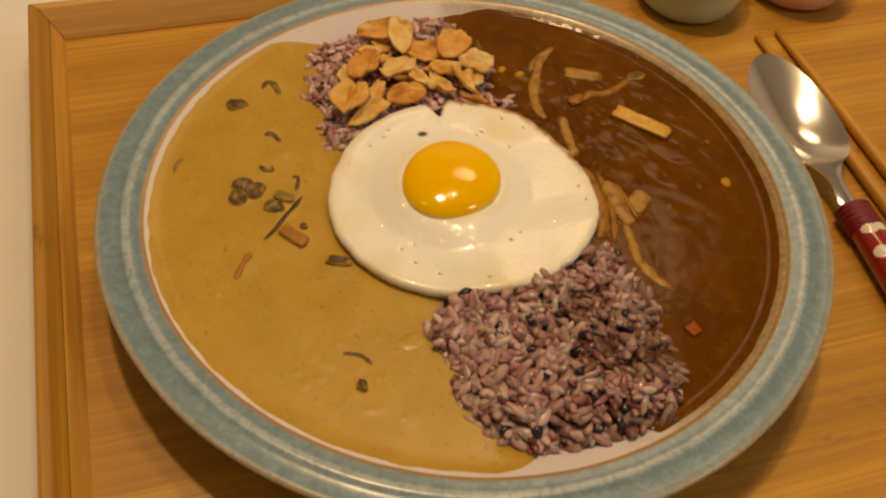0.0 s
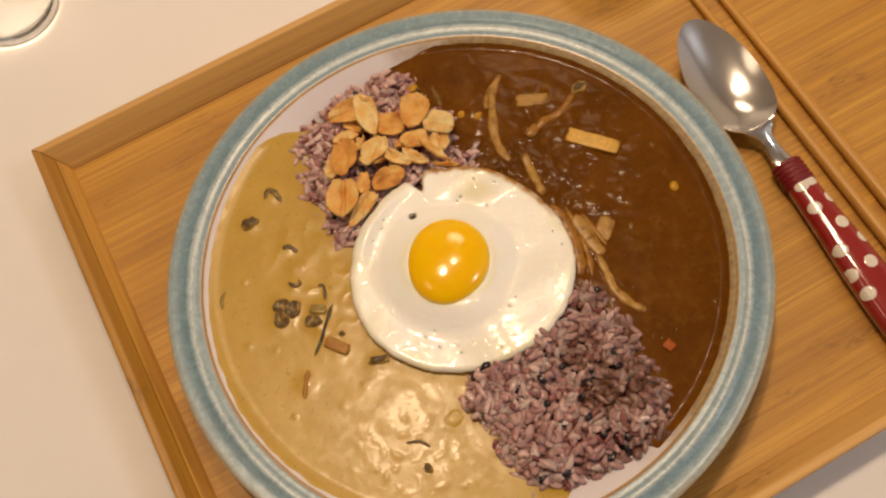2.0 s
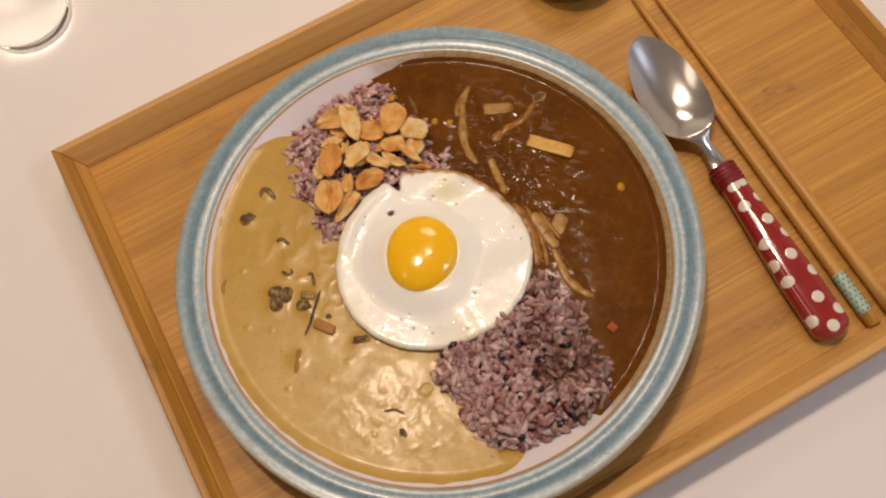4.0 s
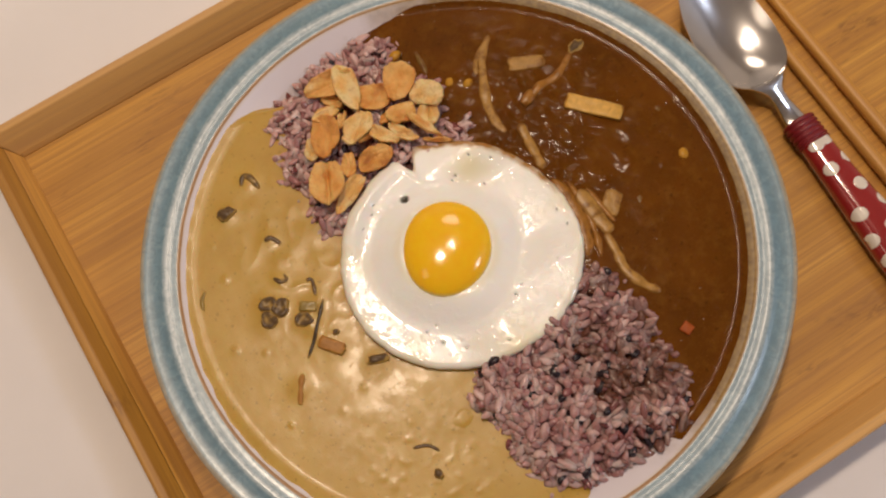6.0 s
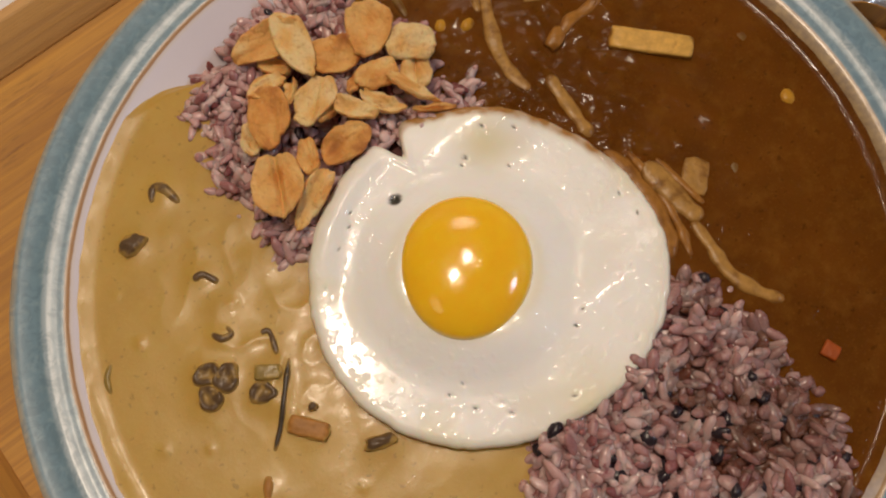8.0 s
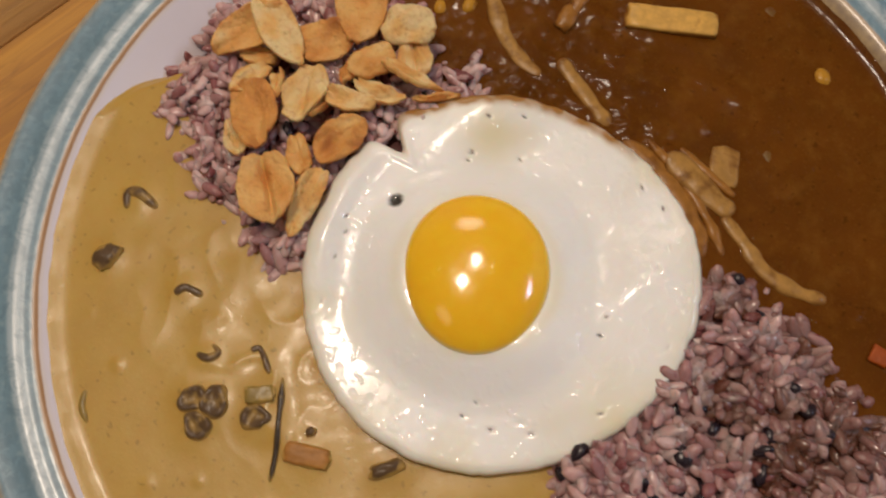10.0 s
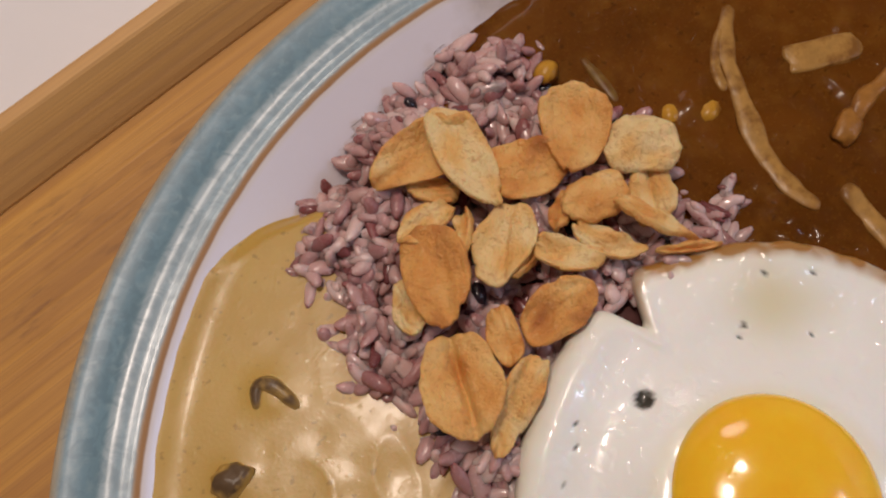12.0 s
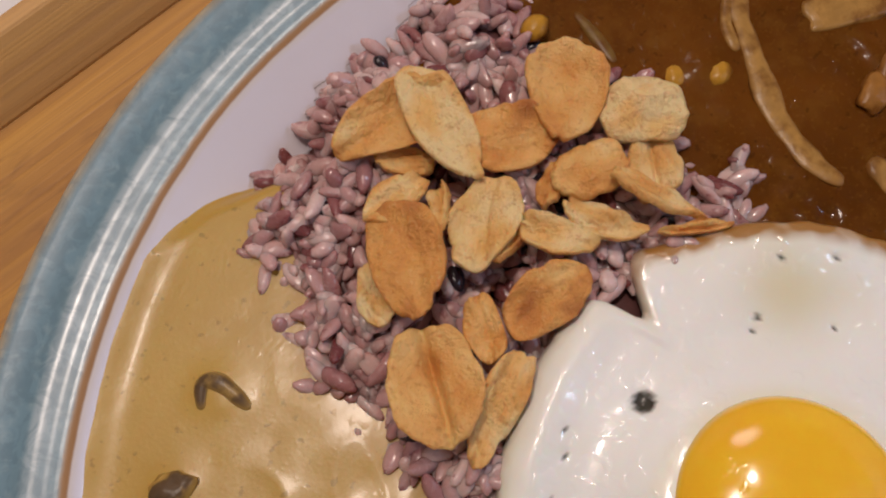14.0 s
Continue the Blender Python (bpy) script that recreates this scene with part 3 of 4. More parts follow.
def sauce_height(x, y, side):
    """Distance inside the sauce's edge, and its surface: side -1 is the pale one, 1 the brown one."""
    s, g = parting(y)
    r = math.hypot(x, y)
    g = g if side < 0 else min(g, 0.004)
    d = (x - s) * side - g + 0.0022 * noise.noise(Vector((x * 110, y * 110, 8)))
    if side < 0 and y > 0.080 and x > -0.064:
        outer = float(np.interp(x, [-0.064, -0.055, -0.050, -0.044, -0.035, -0.028, -0.015], [0.1260, 0.1190, 0.1172, 0.1147, 0.1091, 0.1045, 0.0960]))
        d = min(d, outer - r + 0.0006 * noise.noise(Vector((x * 150, y * 150, 26))))
    if side > 0 and y > 0.085 and x < 0.045:
        outer = float(np.interp(x, [-0.004, 0.004, 0.012, 0.020, 0.030, 0.045], [0.1000, 0.1066, 0.1112, 0.1142, 0.1162, 0.1240]))
        d = min(d, outer - r + 0.0008 * noise.noise(Vector((x * 150, y * 150, 27))))
    if side > 0 and y < -0.085:
        d = min(d, (x - 0.0225) * 0.8 + 0.0016 * noise.noise(Vector((x * 190, y * 190, 6))))
    # the skin climbs the plate's wall in a thin concave lip, uneven along its way
    lip = ((0.00115 + 0.0008 * smoothstep(0.06, -0.03, y)) * smoothstep(0.1100, 0.1182, r) ** 1.7 if side < 0 else 0.0019 * smoothstep(0.1110, 0.1180, r) ** 1.7) * (1 + (0.18 if side < 0 else 0.04) * noise.noise(Vector((x * 120, y * 120, 31))))
    calm = smoothstep(0.112, 0.100, r)
    if side < 0:
        stir = smoothstep(-0.090, -0.050, x) * smoothstep(0.075, 0.010, y)
        near = stir * smoothstep(-0.095, -0.070, y)
        crest = max(0.0, noise.noise(Vector((x * 105 + 2, y * 105, 41))) - 0.12)
        swell = 0.00010 * near * crest + 0.00012 * near * noise.noise(Vector((x * 62, y * 62, 43)))
        swell += (0.00012 + 0.00018 * stir) * noise.noise(Vector((x * 36, y * 36, 2))) + (0.00002 + 0.00006 * stir) * noise.noise(Vector((x * 150 + y * 40, y * 95, 5)))
        fold = math.exp(-((x + 0.060) / 0.020) ** 2 - ((y - 0.024) / 0.036) ** 2)
        swell += 0.00042 * fold * (1 - abs(noise.noise(Vector((x * 74 + 7, y * 74 - x * 20, 51))))) ** 4 + 0.0003 * fold * noise.noise(Vector((x * 140, y * 140, 53)))
        grit = math.exp(-((x + 0.066) / 0.026) ** 2 - ((y + 0.070) / 0.022) ** 2)
        swell += 0.00026 * grit * max(0.0, noise.noise(Vector((x * 260, y * 260, 21))) - 0.10) + lumpy(x, y, -1)
        level = SAUCE + 0.0004 + pale_tilt(y) + swell * calm
    else:
        stir = math.exp(-((x - 0.068) / 0.030) ** 2 - ((y - 0.026) / 0.040) ** 2)
        seam = math.exp(-((math.hypot(x + 0.003, y + 0.003) - 0.054) / 0.007) ** 2) * smoothstep(-0.045, -0.02, y)
        swell = (0.0001 + 0.0005 * stir) * noise.noise(Vector((x * 70, y * 70, 12))) + 0.0007 * stir * noise.noise(Vector((x * 150 + y * 60, y * 120, 15))) + 0.00022 * stir * noise.noise(Vector((x * 330 + y * 120, y * 250, 19))) + lumpy(x, y, 1)
        swell += 0.0009 * seam * noise.noise(Vector((x * 230, y * 230, 17))) + 0.00035 * math.exp(-((x - 0.052) / 0.020) ** 2 - ((y - 0.038) / 0.026) ** 2) * noise.noise(Vector((x * 260, y * 200, 18)))
        level = SAUCE + swell * calm
    low = plate_z(r) - 0.0006
    return d, low + (level + lip - low) * smoothstep(0.0, 0.005 + 0.012 * (side < 0) * smoothstep(-0.090, -0.105, y) + 0.002 * (side > 0) * smoothstep(0.088, 0.100, y), d)


def sauce(side, name, label, mat):
    bm = bmesh.new()
    step, n = 0.0006, 198
    grid = {}
    for i in range(-n, n + 1):
        for j in range(-n, n + 1):
            x, y = i * step, j * step
            if math.hypot(x, y) < 0.1188:
                d, z = sauce_height(x, y, side)
                if d > -0.001 and z > plate_z(math.hypot(x, y)) - 0.0022:
                    grid[i, j] = bm.verts.new((x, y, z))
    for (i, j), v in grid.items():
        q = [grid.get(k) for k in ((i, j), (i + 1, j), (i + 1, j + 1), (i, j + 1))]
        if all(q):
            bm.faces.new(q)
    # underside just above the plate, closed round the border
    rim = [e for e in bm.edges if e.is_boundary]
    made = bmesh.ops.extrude_edge_only(bm, edges=rim)["geom"]
    for v in made:
        if isinstance(v, bmesh.types.BMVert):
            v.co.z -= 0.0008
    return thing(name, label, "sauce", kind="stuff", bm=bm, mat=mat)


sauce(-1, "pale_curry_sauce", "creamy yellow-brown curry sauce with a glossy uneven skin", PALE)
sauce(1, "brown_curry_sauce", "dark brown glossy curry sauce beside the rice", BROWN)


# ---- rice ----
def grain_mesh(name, mat, bend, fat):
    bm = bmesh.new()
    bmesh.ops.create_icosphere(bm, subdivisions=2, radius=1.0)
    for v in bm.verts:
        x = v.co.x
        k = (1 - 0.12 * x) * (1 - 0.05 * x * x) * (1 + 0.20 * noise.noise(v.co * 1.7 + Vector((bend * 9000, fat * 50, 0))))
        v.co = Vector((x * 0.0040, v.co.y * 0.00142 * fat * k + bend * x * x, v.co.z * 0.00112 * fat * k))
    return mesh_of(name, bm, mat)


GRAINS = [grain_mesh("grain", RICE, b, f) for b, f in ((0.0003, 1.0), (0.0, 1.12), (0.0006, 0.95), (-0.0004, 1.06), (0.0002, 0.90), (-0.0006, 1.0))]
BLACK_GRAINS = [grain_mesh("black_grain", BLACK_RICE, b, f) for b, f in ((0.0002, 0.95), (0.0, 1.1))]


def rice(name, label, discs, top, count, singles, dark, purple, size, seed):
    rnd = random.Random(seed)
    bm = bmesh.new()
    # sheet beneath the grains; its dark colour stands for shade in the gaps
    step, grid = 0.0015, {}
    for i in range(-50, 51):
        for j in range(-80, 81):
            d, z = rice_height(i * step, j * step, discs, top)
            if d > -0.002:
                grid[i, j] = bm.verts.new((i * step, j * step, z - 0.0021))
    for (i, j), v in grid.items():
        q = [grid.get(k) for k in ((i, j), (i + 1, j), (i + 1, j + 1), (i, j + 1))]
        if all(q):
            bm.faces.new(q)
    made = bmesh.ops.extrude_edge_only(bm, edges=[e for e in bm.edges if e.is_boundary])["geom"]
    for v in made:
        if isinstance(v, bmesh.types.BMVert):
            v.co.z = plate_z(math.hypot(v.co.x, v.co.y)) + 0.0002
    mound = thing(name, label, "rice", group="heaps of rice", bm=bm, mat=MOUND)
    lo_x, hi_x = min(c[0] - c[2] for c in discs), max(c[0] + c[2] for c in discs)
    lo_y, hi_y = min(c[1] - c[2] for c in discs), max(c[1] + c[2] for c in discs)
    verts, faces, soak, bran, k = [], [], [], [], 0
    while k < count:
        x, y = rnd.uniform(lo_x, hi_x), rnd.uniform(lo_y, hi_y)
        d, z = rice_height(x, y, discs, top)
        if d < -0.0016 * rnd.random() or math.hypot(x, y) > 0.114 or math.hypot(x - EGG[0], y - EGG[1]) < 0.0475:
            continue
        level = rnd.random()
        m = pose(x, y, z - 0.0026 + 0.0042 * level, rnd.uniform(-40, 40), rnd.gauss(0, 26), rnd.uniform(0, 360))
        m = m @ Matrix.Diagonal((size * rnd.choice((0.65, 0.85, 0.95, 1.0)) * rnd.uniform(0.9, 1.1), size * rnd.uniform(0.85, 1.2), size * rnd.uniform(0.85, 1.1), 1))
        # front right part of the heap, darkened further below
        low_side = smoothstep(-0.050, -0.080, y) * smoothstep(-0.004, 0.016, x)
        # sauce soaked into the brown side; low grains also darkened for shade in gaps
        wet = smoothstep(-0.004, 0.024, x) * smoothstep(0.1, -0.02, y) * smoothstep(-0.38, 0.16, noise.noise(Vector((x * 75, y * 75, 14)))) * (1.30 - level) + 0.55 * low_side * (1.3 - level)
        if rnd.random() < dark:
            g = rnd.choice(BLACK_GRAINS)
            ob = part("black_grain", g, None, mound, "glossy black rice grain")
            ob.matrix_world = m @ Matrix.Diagonal((0.72, 1.15, 1.1, 1))
        elif singles > 0 and level > 0.5 and wet < 0.35:
            ob = part("grain", rnd.choice(GRAINS), None, mound)
            ob.matrix_world = m
            singles -= 1
        else:
            g = rnd.choice(GRAINS)
            base = len(verts)
            verts += [m @ v.co for v in g.vertices]
            clump = smoothstep(-0.25, 0.35, noise.noise(Vector((x * 105, y * 105, 23))))
            # purple in clumps, deepened on low grains to paint the shade between them
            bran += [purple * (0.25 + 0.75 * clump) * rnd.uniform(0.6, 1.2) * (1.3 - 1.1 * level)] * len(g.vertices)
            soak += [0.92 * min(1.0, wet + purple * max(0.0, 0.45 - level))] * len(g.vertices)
            faces += [[base + i for i in p.vertices] for p in g.polygons]
        k += 1
    me = bpy.data.meshes.new("rice_bulk")
    me.from_pydata(verts, [], faces)
    me.attributes.new("bran", "FLOAT", "POINT").data.foreach_set("value", bran)
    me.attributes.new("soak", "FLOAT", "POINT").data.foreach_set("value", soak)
    me.materials.append(RICE)
    me.shade_smooth()
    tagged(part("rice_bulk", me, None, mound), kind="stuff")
    return mound


# ---- the fried egg ----
EGG = (-0.003, -0.003)
YOLK_AT = (-0.0076, -0.0002)


def egg_edge(a):
    r = 0.0496 - 0.0003 * math.cos(a) + 0.0005 * math.cos(2 * a) - 0.0004 * math.sin(2 * a) - 0.0004 * math.cos(3 * a) - 0.0006 * math.sin(3 * a)
    k = (math.degrees(a) - 87 + 180) % 360 - 180
    r += 0.0012 * math.exp(-((k + 7) / 5) ** 2)
    return r - 0.0085 * math.exp(-(k / 3.6) ** 2) + 0.0005 * noise.noise(Vector((9 * math.cos(a), 9 * math.sin(a), 4))) + 0.0003 * noise.noise(Vector((24 * math.cos(a), 24 * math.sin(a), 5)))


def egg_bed(x, y):
    """What the egg lies on: rice at the back and the front, sauce between."""
    wu, wd = smoothstep(0.015, 0.035, y), smoothstep(-0.012, -0.030, y) * smoothstep(-0.03, 0.0, x)
    return 0.0415 + 0.0028 * wu + 0.0038 * wd + 0.0012 * smoothstep(0.0, 0.03, x) + 0.0012 * smoothstep(0.02, -0.03, x) * (1 - wu)


def egg_top(x, y, u):
    d = math.hypot(x - YOLK_AT[0], y - YOLK_AT[1])
    side = (math.degrees(math.atan2(y - EGG[1], x - EGG[0])) - 130 + 180) % 360 - 180
    thick = 0.0017 + 0.0010 * math.exp(-(side / 50) ** 2)
    puff = 0.0014 * math.exp(-((u - 0.90) / 0.06) ** 2) * math.exp(-((side + 12) / 26) ** 2)
    z = egg_bed(x, y) + thick * math.sqrt(max(0, 1 - max(0, (u - 0.95) / 0.05) ** 2)) + puff
    wander = 0.004 * noise.noise(Vector((x * 38, y * 38, 16)))
    left = 0.35 + 0.65 * math.exp(-((math.degrees(math.atan2(y - YOLK_AT[1], x - YOLK_AT[0])) % 360 - 190) / 70) ** 2)
    z += 0.0010 * left * smoothstep(0.036, 0.0270, d + wander) + (0.0050 - 0.0010 * left) * smoothstep(0.0320, 0.0175, d + 0.4 * wander)
    return z + 0.00006 * noise.noise(Vector((x * 70, y * 70, 6)))


SPOTS = [(-0.0107, 0.0281, 0.0024), (0.0129, 0.0262, 0.0007), (0.0231, -0.0279, 0.0005), (0.0302, 0.0246, 0.0006), (-0.0259, 0.0299, 0.0005), (0.0404, -0.0168, 0.0005),
         (-0.0324, -0.0247, 0.0005), (-0.0415, 0.0201, 0.0005), (-0.0320, 0.0262, 0.0005), (0.0225, 0.0306, 0.0005), (-0.0229, -0.0382, 0.0006), (-0.0227, 0.0332, 0.0006)]
dice = random.Random(21)
SPOTS += [(EGG[0] + r * math.cos(a), EGG[1] + r * math.sin(a), dice.uniform(0.0003, 0.0006)) for r, a in [(dice.uniform(0.029, 0.046), dice.uniform(-2.6, 1.4)) for _ in range(16)]]


def fried_egg():
    egg = thing("fried_egg", "sunny-side-up fried egg with a browned edge lying on the rice", "egg")
    bm = bmesh.new()
    names = [bm.verts.layers.float.new(k) for k in ("crisp", "yellow", "spot")]
    steps, rings = 260, 72
    rows = []
    for k in range(rings + 1):
        u = (k / rings) ** 0.85
        row = []
        for i in range(1 if k == 0 else steps):
            a = 2 * math.pi * i / steps
            r = u * egg_edge(a)
            x, y = EGG[0] + r * math.cos(a), EGG[1] + r * math.sin(a)
            v = bm.verts.new((x, y, egg_top(x, y, u)))
            pit = max(math.exp(-((x - sx) ** 2 + (y - sy) ** 2) / (0.55 * sr * sr)) for sx, sy, sr in SPOTS)
            v.co.z -= 0.0009 * pit
            deg = math.degrees(a)
            v[names[0]] = smoothstep(0.915, 0.97, u) * smoothstep(-8, 20, deg) * smoothstep(88, 80, deg) * (0.8 + 0.5 * noise.noise(Vector((x * 200, y * 200, 0))))
            v[names[1]] = 0.9 * math.exp(-((x - 0.020) ** 2 + (y - 0.026) ** 2) / 0.00006) + 0.45 * math.exp(-((x + 0.003) ** 2 + (y + 0.045) ** 2) / 0.0001) + 0.35 * smoothstep(0.86, 1.0, u) + 0.30 * smoothstep(0.05, 0.45, noise.noise(Vector((x * 62, y * 62, 33)))) * smoothstep(0.62, 0.85, u) + 0.4 * math.exp(-((math.hypot(x - YOLK_AT[0], y - YOLK_AT[1]) - 0.0200) / 0.002) ** 2)
            v[names[2]] = smoothstep(0.22, 0.5, pit)
            row.append(v)
        rows.append(row)
    low = []
    for i in range(steps):
        c = rows[-1][i].co
        low.append(bm.verts.new((EGG[0] + (c.x - EGG[0]) * 0.985, EGG[1] + (c.y - EGG[1]) * 0.985, c.z - 0.0022)))
        low[-1][names[0]] = rows[-1][i][names[0]]
    rows.append(low)
    rows.append([bm.verts.new((EGG[0], EGG[1], 0.0405))])
    for a, b in zip(rows, rows[1:]):
        for i in range(steps):
            j = (i + 1) % steps
            if len(a) == 1:
                bm.faces.new((a[0], b[i], b[j]))
            elif len(b) == 1:
                bm.faces.new((a[i], a[j], b[0]))
            else:
                bm.faces.new((a[i], a[j], b[j], b[i]))
    part("egg_white", bm, WHITE, egg, "glossy cooked egg white with small bubbles")
    bm = bmesh.new()
    bmesh.ops.create_uvsphere(bm, u_segments=72, v_segments=48, radius=1.0)
    film = bm.verts.layers.float.new("film")
    for v in bm.verts:
        v[film] = smoothstep(0.32, 0.04, v.co.z)
        a = math.atan2(v.co.y, v.co.x)
        k = 0.0193 * (1 + 0.060 * math.cos(2 * (a - 0.92)) + 0.012 * math.cos(3 * a + 1))
        v.co = Vector((YOLK_AT[0] + k * v.co.x, YOLK_AT[1] + k * v.co.y, 0.0486 + 0.0066 * (v.co.z if v.co.z < 0 else v.co.z ** 0.92)))
    part("yolk", bm, YOLK, egg, "whole orange-yellow yolk")


fried_egg()


# ---- fried garlic chips on the rice ----
def garlic_chip(a_end, b_end, z, width, toast, curl, groove, tilt, taper, point, bend, seed):
    """An irregular slice from one end to the other. curl bends its edges up, groove folds it along the middle,
    taper narrows it towards the second end, point sharpens that end, bend bows it sideways like a banana."""
    (ax, ay), (bx, by) = a_end, b_end
    length, width = math.hypot(bx - ax, by - ay), width * 0.98
    turn = math.degrees(math.atan2(by - ay, bx - ax))
    bm = bmesh.new()
    layer = bm.verts.layers.float.new("toast")
    steps, rings, th = 88, 20, 0.00088
    rnd = random.Random(seed)
    nicks = [(rnd.uniform(0, 6.28), rnd.uniform(0.04, 0.10), rnd.uniform(0.06, 0.14)) for _ in range(0 if groove > 0.002 or toast < 0 else 2)]
    flats = [(rnd.uniform(0, 6.28), rnd.uniform(0.76, 0.92)) for _ in range(0 if groove > 0.002 else 1)]
    if toast < 0:
        flats = [(-1.57, 0.74)]

    def outline(a):
        r = 1 + (0.11 if toast > 0 else 0.03) * noise.noise(Vector((1.4 * math.cos(a) + seed, 1.4 * math.sin(a), seed * 0.7)))
        r += 0.035 * noise.noise(Vector((5 * math.cos(a), 5 * math.sin(a) + seed, 2))) + 0.016 * noise.noise(Vector((15 * math.cos(a), 15 * math.sin(a) + seed, 7)))
        for ca, cd in flats:
            if math.cos(a - ca) > 0.05:
                r = -0.09 * math.log(math.exp(-r / 0.09) + math.exp(-cd / math.cos(a - ca) / 0.09)) + 0.02
        for ca, depth, wide in nicks:
            r -= depth * math.exp(-(((a - ca + math.pi) % (2 * math.pi) - math.pi) / wide) ** 2)
        return r

    sides = []
    for s in (1, -1):
        rows = []
        for k in range(rings + 1):
            u = (k / rings) ** 0.9
            row = []
            for i in range(1 if k == 0 else steps):
                a = 2 * math.pi * i / steps
                r = u * outline(a)
                x, y = r * math.cos(a), r * math.sin(a)
                y *= (1 + taper * x) * (1 - 0.55 * point * max(0.0, min(1.0, x)) ** 1.6)
                px, py = x * length / 2, (y - bend * (x * x - 0.4)) * width / 2
                h = 1.5 * curl * (x * x * 0.6 + y * y * 0.7) - groove * math.exp(-((y - 0.08 * math.sin(2 * x)) / 0.13) ** 2) * (1 - 0.4 * x * x)
                h += 0.0019 * noise.noise(Vector((x * 1.1 + seed, y * 1.1, 3))) - 0.0006 * abs(noise.noise(Vector((x * 1.2 + seed, y * 2.0, 9))))
                h += 0.00016 * noise.noise(Vector((x * 4 + seed, y * 5, 5))) + 0.00007 * noise.noise(Vector((x * 9 + seed, y * 9, 8))) + 0.0010 * u ** 4 * noise.noise(Vector((2.6 * math.cos(a), 2.6 * math.sin(a), seed)))
                edge = math.sqrt(max(0, 1 - u ** 10))
                v = bm.verts.new((px, py, h + s * th * (0.45 + 0.55 * edge)))
                v[layer] = toast + 0.06 + 0.16 * u ** 8 - 0.10 * u ** 2 + 0.46 * noise.noise(Vector((x * 1.4, y * 1.4, seed)))
                row.append(v)
            rows.append(row)
        for p, q in zip(rows, rows[1:]):
            for i in range(steps):
                j = (i + 1) % steps
                bm.faces.new((p[0], q[i], q[j]) if len(p) == 1 else (p[i], p[j], q[j], q[i]))
        sides.append(rows[-1])
    for i in range(steps):
        j = (i + 1) % steps
        bm.faces.new((sides[0][i], sides[0][j], sides[1][j], sides[1][i]))
    tone = "pale golden" if toast < 0.2 else "golden" if toast < 0.5 else "deep brown"
    thing("garlic_chip", tone + " fried garlic slice on top of the rice", "garlic chip", group="fried garlic chips", bm=bm, mat=GARLIC,
          at=pose((ax + bx) / 2, (ay + by) / 2, z) @ pose(0, 0, 0, 0, 0, turn) @ pose(0, 0, 0, tilt, -tilt * 0.5, 0))


garlic_chip((-0.0215, 0.0926), (0.0009, 0.0871), 0.0492, 0.0117, 0.34, 0.0022, 0.0004, 10, 0.1, 0, 0.22, 1)
garlic_chip((-0.0042, 0.0946), (-0.0069, 0.0724), 0.0515, 0.0115, 0.06, 0.001, 0, -8, -0.3, 0.45, 0, 2)
garlic_chip((-0.0167, 0.0883), (-0.0096, 0.0796), 0.0470, 0.0057, 0.36, 0.0004, 0, 0, 0, 0.2, 0, 3)
garlic_chip((-0.0044, 0.0803), (0.0098, 0.0696), 0.0490, 0.0123, 0.5, 0.0006, 0, 6, -0.05, 0, 0, 4)
garlic_chip((0.0212, 0.0821), (0.0079, 0.0670), 0.0498, 0.0137, 0.36, 0.0012, 0, -6, -0.28, 0.2, 0, 5)
garlic_chip((0.0164, 0.0681), (0.0279, 0.0589), 0.0510, 0.0138, -0.06, -0.0016, 0, 4, 0, 0, 0, 31)
garlic_chip((0.0224, 0.0609), (0.0136, 0.0505), 0.0470, 0.0097, 0.24, 0, 0.0008, 0, 0, 0, 0, 7)
garlic_chip((0.0022, 0.0629), (0.0161, 0.0603), 0.0505, 0.0101, 0.38, -0.0008, 0, -4, -0.1, 0.1, 0, 8)
garlic_chip((0.0091, 0.0592), (0.0177, 0.0427), 0.0502, 0.0052, 0.34, 0.0006, 0, -36, -0.25, 0.4, 0, 9)
garlic_chip((0.0058, 0.0671), (-0.0015, 0.0615), 0.0480, 0.0050, 0.55, 0.0004, 0, 20, 0, 0.4, 0, 10)
garlic_chip((0.0008, 0.0601), (0.0077, 0.0480), 0.0480, 0.0063, 0.16, 0.001, 0, -8, 0, 0.35, -0.3, 11)
garlic_chip((-0.0072, 0.0624), (0.0013, 0.0512), 0.0490, 0.0073, 0.12, 0.0012, 0, -10, 0, 0.35, -0.3, 12)
garlic_chip((-0.0033, 0.0704), (-0.0182, 0.0609), 0.0492, 0.0121, 0.14, 0.0014, 0.0006, 10, 0, 0.1, 0, 13)
garlic_chip((-0.0201, 0.0787), (-0.0292, 0.0603), 0.0505, 0.0139, 0.56, 0.0012, 0.0002, 8, -0.2, 0.15, 0, 14)
garlic_chip((-0.0259, 0.0797), (-0.0126, 0.0783), 0.0485, 0.0075, 0.26, 0.0008, 0, -8, 0.05, 0, 0.2, 15)
garlic_chip((-0.0105, 0.0762), (-0.0183, 0.0694), 0.0490, 0.0038, 0.34, 0.0008, 0, 40, 0, 0.2, 0.2, 16)
garlic_chip((-0.0301, 0.0744), (-0.0341, 0.0640), 0.0470, 0.0065, 0.06, 0.001, 0, 0, 0.1, 0, 0, 17)
garlic_chip((-0.0208, 0.0509), (-0.0033, 0.0496), 0.0484, 0.0103, 0.54, 0.001, 0.0002, 10, 0.2, 0, 0.1, 18)
garlic_chip((-0.0195, 0.0575), (-0.0252, 0.0474), 0.0502, 0.0070, 0.42, 0.0012, 0.0002, 8, -0.05, 0, 0, 19)
